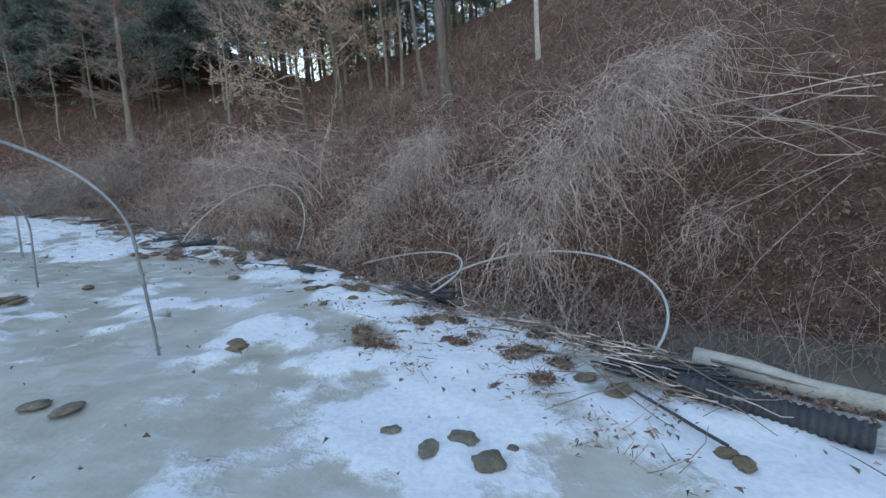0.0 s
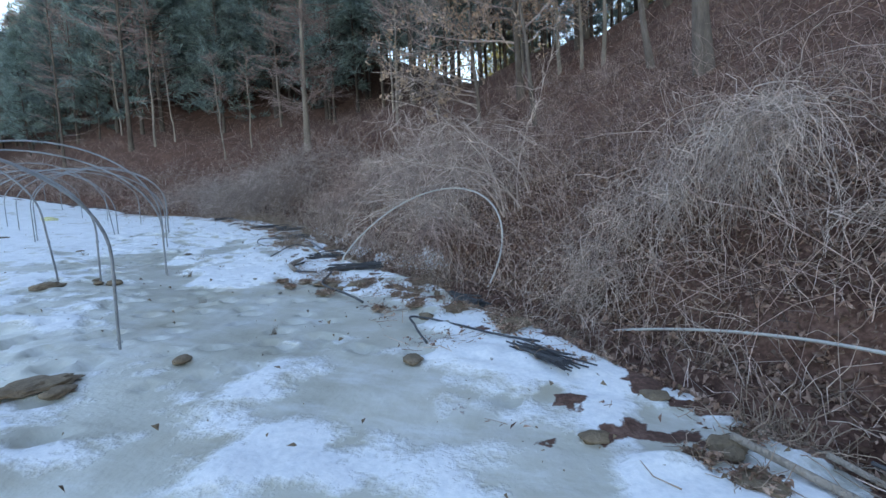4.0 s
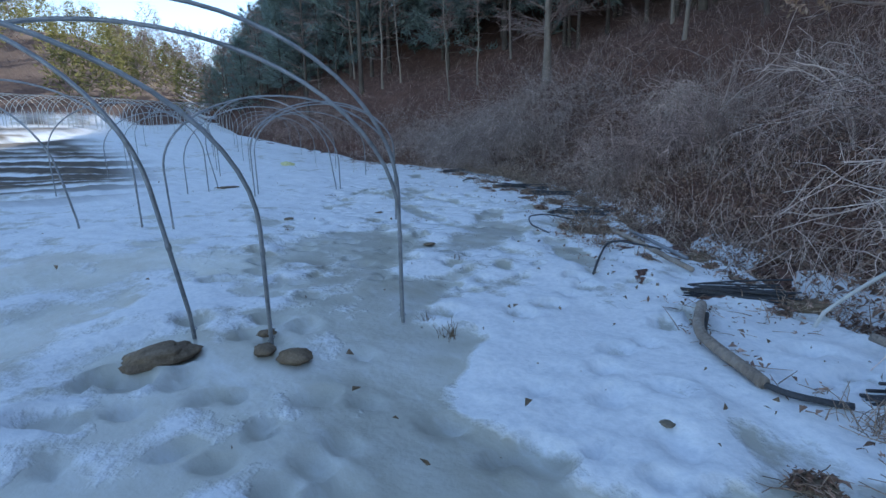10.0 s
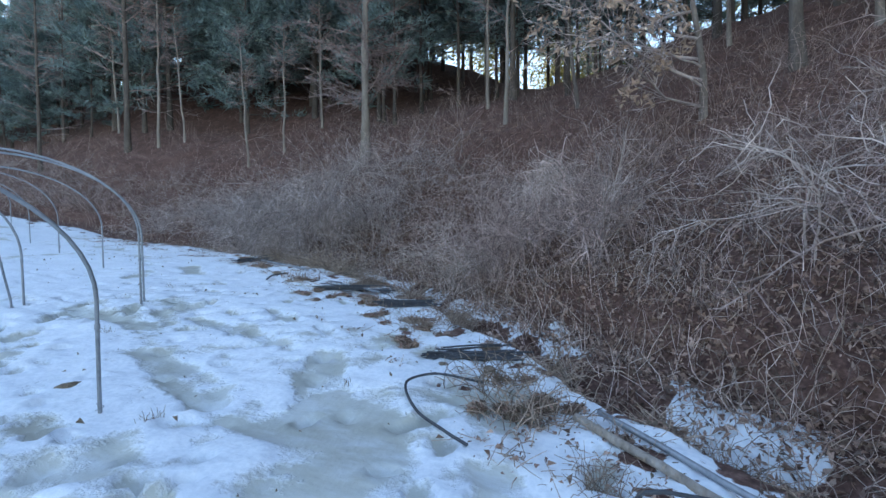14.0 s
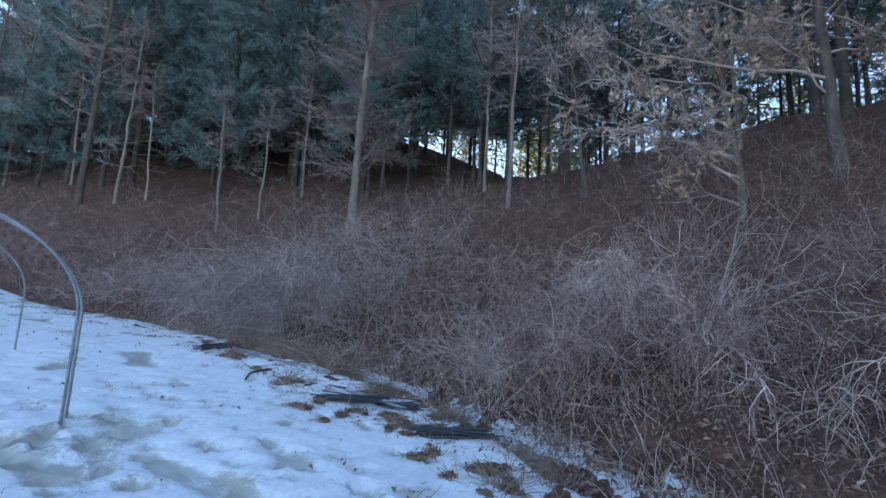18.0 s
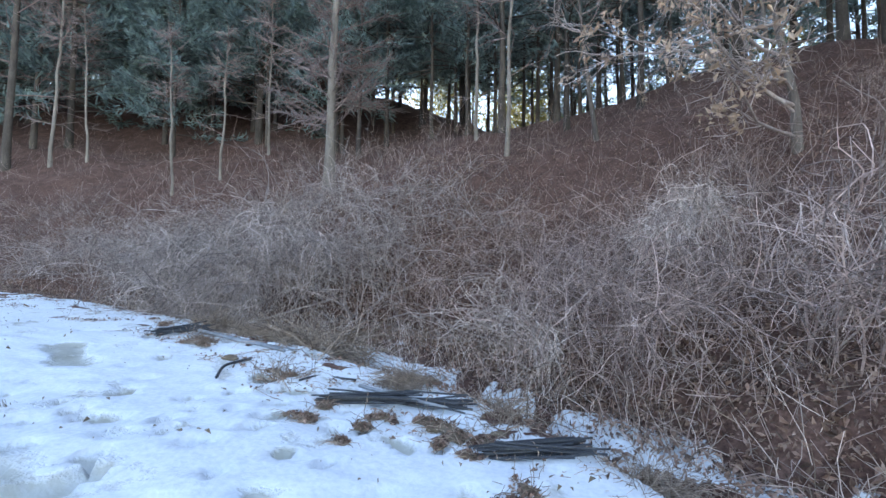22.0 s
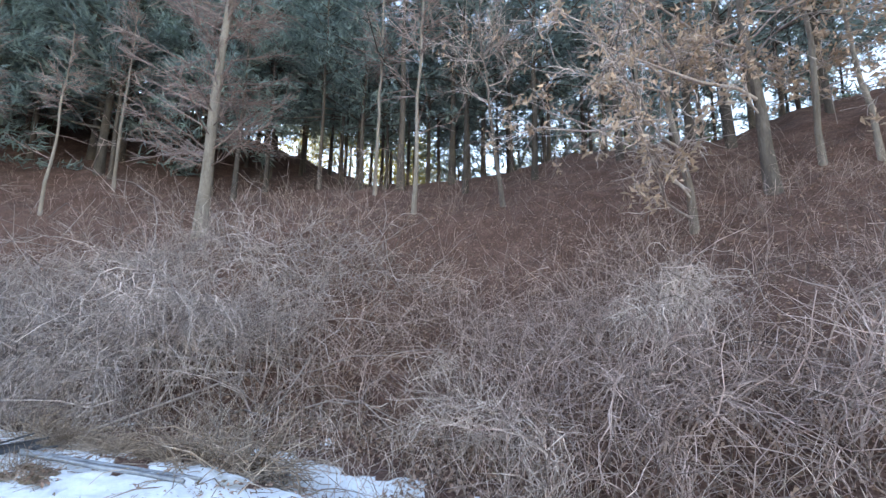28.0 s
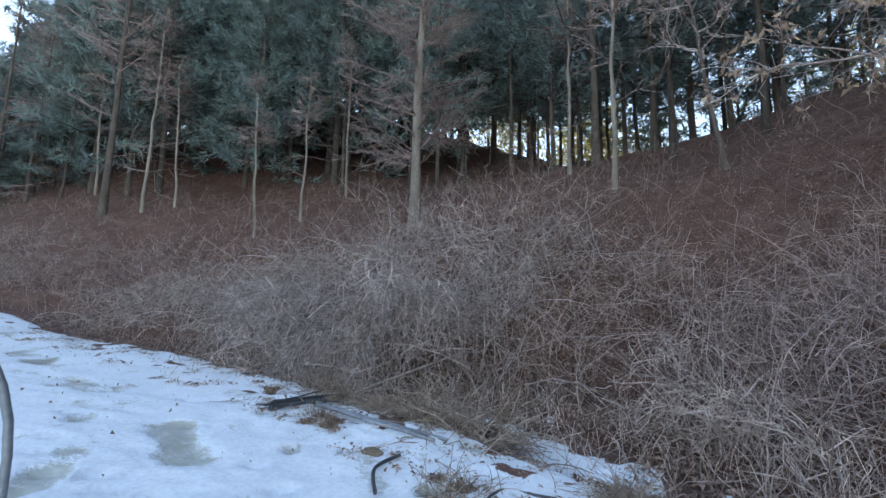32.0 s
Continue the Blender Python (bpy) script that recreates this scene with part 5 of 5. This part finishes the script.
r = np.random.RandomState(51)
STONE = grainy("brown_grey_stone", [(0.10, 0.085, 0.065), (0.19, 0.165, 0.13), (0.30, 0.265, 0.21)], 8, 0.85, bump_by=0.7, distance=0.01, objects=0.2)
clod(r, 0.15, 2.3, 0.085, 0.08, STONE, "rounded brown stone on snow", "stone", lengthen=1.1)
for x, y, s in ((0.03, 2.54, 0.07), (-0.18, 2.44, 0.06), (-0.42, 2.64, 0.045), (-2.87, 2.94, 0.07), (-2.59, 2.88, 0.075), (0.3, 2.45, 0.03), (-6.9, 9.3, 0.05), (-5.9, 8.6, 0.03)):
    clod(r, x, y, s, s * 0.45, STONE, "flat dark stone frozen in the ice", "stone")
for x, y, s, t in ((-2.03, 4.12, 0.2, 0.05), (-0.86, 4.2, 0.14, 0.06), (-5.45, 5.62, 0.17, 0.05), (-5.7, 5.62, 0.24, 0.06), (-5.08, 6.32, 0.12, 0.05), (-9.34, 7.9, 0.2, 0.1), (-8.78, 8.46, 0.15, 0.08),
                   (-9.0, 8.38, 0.12, 0.05), (-9.2, 8.5, 0.09, 0.04), (-0.5, 4.4, 0.1, 0.05), (-6.02, 9.32, 0.13, 0.06), (-5.5, 9.25, 0.16, 0.06), (-5.15, 9.45, 0.2, 0.1), (-5.3, 9.1, 0.14, 0.05), (-15.2, 13.0, 0.16, 0.04),
                   (-13.2, 10.9, 0.18, 0.04), (-12.6, 12.3, 0.12, 0.05), (-18.6, 12.2, 0.3, 0.06), (-3.3, 6.9, 0.16, 0.04), (-1.9, 6.1, 0.12, 0.05), (-10.2, 11.1, 0.1, 0.03)):
    clod(r, x, y, s * (0.72 if s > 0.18 else 0.5), t * 0.95)
for _ in range(26):
    k = r.randint(3, 12)
    q = BANK[k] + (BANK[k + 1] - BANK[k]) * r.rand() + r.normal(0, 0.3, 2) + np.array([-0.3, -0.3])
    clod(r, q[0], q[1], 0.03 + 0.06 * r.rand(), 0.03 + 0.04 * r.rand(), label="lump of dark earth among snow at the ditch")


def tuft(r, n, tall, spread, droop, mat, name, label, category, group="", blade=0.0034):
    """A clump of blades; droop bends them over."""
    a = r.rand(n) * 6.28
    s = np.stack([spread * 0.5 * r.normal(0, 1, n), spread * 0.5 * r.normal(0, 1, n), np.full(n, -0.04)], axis=1)
    way = np.stack([np.cos(a) * 0.5, np.sin(a) * 0.5, 0.5 + r.rand(n)], axis=1)
    c = grow(r, s, way, tall * (0.5 + 0.8 * r.rand(n)), 4, 0.2, (0, 0, droop))
    c[:, :, 2] = np.maximum(c[:, :, 2], -0.04)
    v, f = tubes(c, taper(n, 5, blade, blade * 0.5), 3)
    return tagged(mesh_object(name, v, f, mat), label, category, group)


r = np.random.RandomState(61)
stubble = [tuft(r, 22, 0.1, 0.06, 0.0, CLOD, "stubble_tuft", "dark stubble tuft poking through snow", "stubble", "stubble tufts") for _ in range(2)]
scatter(stubble, [(-11.5, 12.14, 1), (-9.53, 10.81, 1.1), (-8.38, 9.41, 1), (-8.64, 9.48, .8), (-12.3, 10.4, 1), (-10.6, 13.2, .8), (-13.8, 13.4, 1), (-15.4, 15.6, 1), (-6.6, 8.0, .7), (-4.9, 7.2, .8), (-3.2, 5.0, .7)], r, 0.9, 1.2)
mounds = [tuft(r, 680, 0.7, 0.42, -0.42, STRAW, "grass_mound", "drooping mound of dry straw-brown grass", "grass", "grass mounds by the ditch", 0.0065) for _ in range(2)]
scatter(mounds, [(-14.3, 18.85, 1.15), (-14.75, 18.95, 0.8), (-15.5, 18.95, 0.5), (-16.1, 19.2, 0.5), (-12.7, 17.45, .45), (-7.85, 13.3, .55), (-7.45, 13.1, .5), (-5.0, 10.75, .8), (-11.7, 17.2, .45), (-17.4, 20.1, .6), (-2.4, 8.4, .6), (-10.6, 15.9, .5)], r, 0.9, 1.15)
tufts = [tuft(r, 90, 0.4, 0.28, -0.3, STRAW, "grass_tuft", "small tuft of dry grass in the snow", "grass", "grass tufts by the ditch", 0.0052) for _ in range(3)]
scatter(tufts, [(-9.5, 13.65, 1.0), (-9.05, 13.1, 1.0), (-8.6, 12.35, .7), (-4.4, 10.4, 1.2), (-10.7, 15.0, .8), (-13.9, 17.1, .8), (-10.3, 15.4, .9), (-11.6, 16.7, 1.0), (-6.5, 12.0, 1.1), (-3.2, 9.0, 1.0), (-19.5, 20.8, 1.4),
                (-6.1, 9.9, .6), (0.4, 5.0, 1.0), (1.6, 4.2, 1.0), (-0.9, 6.5, 1.0), (-4.1, 9.6, .8), (-16.6, 19.5, 1.2), (-15.9, 18.3, .8), (-9.0, 14.2, 1.0), (-8.2, 13.4, 1.0), (-22, 21.5, 1.4), (-5.6, 9.3, .5)], r, 0.85, 1.2)

# flattened reeds and sticks heaped along the ice edge
for name, mat, n, thick, length, label in (("reed_heap", VINE, 150, 0.0045, 0.45, "flattened pale reeds heaped along the ice edge"), ("stick_heap", BARK, 75, 0.009, 0.7, "grey sticks and stalks heaped along the ice edge")):
    p, nrm = slope_places(r, 14000, (-1.4, 2.4, 2.6, 6.8), lambda x, y, d, u: ((d > -0.3) & (d < 0.42) & (u > 0.5) & (u < 4.4)) * 0.5)
    p = p[:n]
    way = np.array([-0.66, 0.75, 0.0]) * np.where(r.rand(len(p), 1) < 0.5, 1, -1) + r.normal(0, 0.5, p.shape) * np.array([1, 1, 0.5])
    c = grow(r, p, way, length * (0.3 + 1.1 * r.rand(len(p)) ** 2), 5, 0.12)
    c[:, :, 2] = np.maximum(c[:, :, 2], ground_height(c[:, :, 0], c[:, :, 1]) + 0.03 + 0.13 * r.rand(len(p), 1))
    v, f = tubes(c, taper(len(p), 6, thick * (0.6 + 0.9 * r.rand(len(p))), 0.003), 4)
    tagged(mesh_object(name, v, f, mat), label, "reeds", kind="stuff")


def litter_heap(r, x, y, size):
    """A low mound of earth with dead leaves and straw sticking out of the snow."""
    ob = empty("litter_heap", (x, y, ground_at(x, y)), r.rand() * 360)
    bm = bmesh.new()
    bmesh.ops.create_icosphere(bm, subdivisions=3, radius=1.0)
    o = Vector(r.rand(3) * 50)
    for v in bm.verts:
        n = v.co.normalized()
        k = 1 + 0.45 * noise.noise(n * 1.4 + o) + 0.25 * noise.noise(n * 4 + o)
        v.co = Vector((n.x * size * 1.35 * k, n.y * size * k, n.z * size * 0.36 * k + 0.01))
    top = np.array([tuple(v.co) for v in bm.verts if v.co.z > 0])
    me = bpy.data.meshes.new("mound")
    bm.to_mesh(me)
    bm.free()
    me.materials.append(CLOD)
    new("mound", me).parent = ob
    n = int(60 + 700 * size)
    q = top[r.randint(0, len(top), n)] * (1 + 0.15 * r.normal(0, 1, (n, 1))) + np.array([0, 0, 0.012])
    v, f = leaf_quads(r, q, 0.018 + 0.034 * r.rand(n), np.array([[0, 0, 1.0]]) + r.normal(0, 0.6, (n, 3)), 0.4)
    tagged(mesh_object("leaves", v, f, LITTER, ob, "curled brown leaves", flat=True), kind="stuff")
    q = top[r.randint(0, len(top), n // 2)]
    c = grow(r, q, r.normal(0, 1, q.shape) * np.array([1, 1, 0.3]) + np.array([0, 0, 0.2]), 0.05 + (0.08 + size) * r.rand(len(q)), 3, 0.3, (0, 0, -0.15))
    v, f = tubes(c, taper(len(q), 4, 0.0034, 0.002), 3)
    tagged(mesh_object("straw", v, f, STRAW, ob, "dry broken straw"), kind="stuff")
    return tagged(ob, "low heap of dead leaves and earth in the snow", "litter", "litter heaps by the ditch")


r = np.random.RandomState(62)
for x, y, size in ((0.55, 3.75, 0.14), (0.85, 3.55, 0.12), (0.2, 4.2, 0.12), (-0.3, 4.7, 0.15), (-0.75, 4.05, 0.14), (-0.6, 5.3, 0.12), (-1.2, 5.9, 0.14), (-2.3, 7.3, 0.16), (-3.9, 8.5, 0.12), (-4.3, 9.7, 0.2), (-5.1, 9.5, 0.22),
                   (-5.6, 9.35, 0.2), (-6.0, 9.33, 0.11), (-4.6, 9.35, 0.1), (-4.2, 9.2, 0.16), (-3.4, 8.5, 0.22), (-2.7, 8.1, 0.25), (-2.9, 8.6, 0.2), (-6.6, 11.6, 0.2), (-7.2, 12.0, 0.18), (-7.6, 12.6, 0.22), (-9.15, 13.2, 0.17),
                   (-9.0, 13.4, 0.14), (-9.4, 13.7, 0.13), (-8.5, 13.0, 0.16), (-8.2, 13.3, 0.2), (-9.7, 14.6, 0.16), (-10.3, 14.8, 0.12), (-10.9, 15.3, 0.16), (-11.4, 15.5, 0.12), (-12.1, 16.4, 0.16), (-13.2, 16.6, 0.14),
                   (-13.9, 17.2, 0.14), (-15.6, 18.1, 0.16), (-17.2, 19.2, 0.14), (-10.6, 14.4, 0.08), (-11.8, 15.9, 0.1), (-12.7, 16.2, 0.09)):
    litter_heap(r, x, y, size * 0.66)
    for _ in range(2):
        litter_heap(r, x + r.normal(0, 0.25), y + r.normal(0, 0.25), 0.04 + 0.04 * r.rand())

# crumpled yellow film far out on the snow
bm = bmesh.new()
bmesh.ops.create_icosphere(bm, subdivisions=4, radius=0.22)
for v in bm.verts:
    k = 1 + 0.5 * noise.noise(v.co * 6) + 0.2 * noise.noise(v.co * 17)
    v.co = Vector((v.co.x * k * 1.5, v.co.y * k, max(-0.05, v.co.z * k * 0.55)))
me = bpy.data.meshes.new("plastic_film")
bm.to_mesh(me)
bm.free()
me.materials.append(YELLOW)
ob = new("plastic_film", me)
ob.matrix_basis = Matrix.Translation((-25.3, 17.6, ground_at(-25.3, 17.6) + 0.05))
tagged(ob, "crumpled yellow plastic film lying on snow", "plastic film")

# ---- far woods on the other side of the valley ----
r = np.random.RandomState(71)
for mat, label, n0, bare in ((SUNWOOD, "sunlit pine wood on the far hillside", 560, False), (LARCHTWIG, "bare brown trees on the far hillside", 420, True)):
    x, y = -62 - 150 * r.rand(n0 * 3) ** 1.3, -20 + 150 * r.rand(n0 * 3)
    w, d = 0.966 * -x + 0.259 * y, bank_distance(x, y)
    keep = (w > 66) & ((d < -2) | (w > 84))
    if bare:
        keep = (w > 72) & (w < 150) & (d < 18) & ((d > -9) | (r.rand(len(x)) < 0.12))
    x, y = x[keep][:n0], y[keep][:n0]
    z = ground_height(x, y, False)
    tall = (4.5 + 3 * r.rand(len(x))) * (1.5 if bare else 1.0)
    k = 260 if not bare else 220
    t = r.rand(len(x), k) ** 0.8
    a = r.rand(len(x), k) * 6.28
    rad = tall[:, None] * 0.26 * (1 - t) ** 0.7 * np.sqrt(r.rand(len(x), k)) + 0.2
    place = np.stack([x[:, None] + rad * np.cos(a), y[:, None] + rad * np.sin(a), z[:, None] + tall[:, None] * (0.1 + 0.9 * t)], axis=-1).reshape(-1, 3)
    ways = r.normal(0, 0.6, place.shape) + np.stack([np.cos(a), np.sin(a), 0.5 + 0 * a], axis=-1).reshape(-1, 3)
    v, f = blades(r, place, ways, 0.35 + 0.45 * r.rand(len(place)), (0.09 if bare else 0.17) * (0.6 + 0.6 * r.rand(len(place))))
    tagged(mesh_object("far_wood", v, f, mat, flat=True), label, "wood", kind="stuff")

# wood on the back of the slope, seen between the trunks on the crest
x, y = -40 + 75 * r.rand(900), 30 + 60 * r.rand(900)
d, u = bank_distance(x, y), along(x, y)
keep = (d > 30) & (d < 58) & (u > -2) & (u < 60)
x, y = x[keep][:230], y[keep][:230]
z = ground_height(x, y, False)
tall = 4 + 3 * r.rand(len(x)) + 5 * smooth(21, 27, along(x, y))
k = 190
t, a = r.rand(len(x), k), r.rand(len(x), k) * 6.28
rad = tall[:, None] * 0.3 * (1 - 0.6 * t) * np.sqrt(r.rand(len(x), k))
place = np.stack([x[:, None] + rad * np.cos(a), y[:, None] + rad * np.sin(a), z[:, None] + tall[:, None] * t], axis=-1).reshape(-1, 3)
v, f = blades(r, place, r.normal(0, 0.6, place.shape) + np.array([0, 0, 0.3]), 0.5 + 0.7 * r.rand(len(place)), 0.18 * (0.6 + 0.8 * r.rand(len(place))))
tagged(mesh_object("far_wood", v, f, SUNWOOD, flat=True), "sunlit yellow-green undergrowth behind the crest", "wood", kind="stuff")
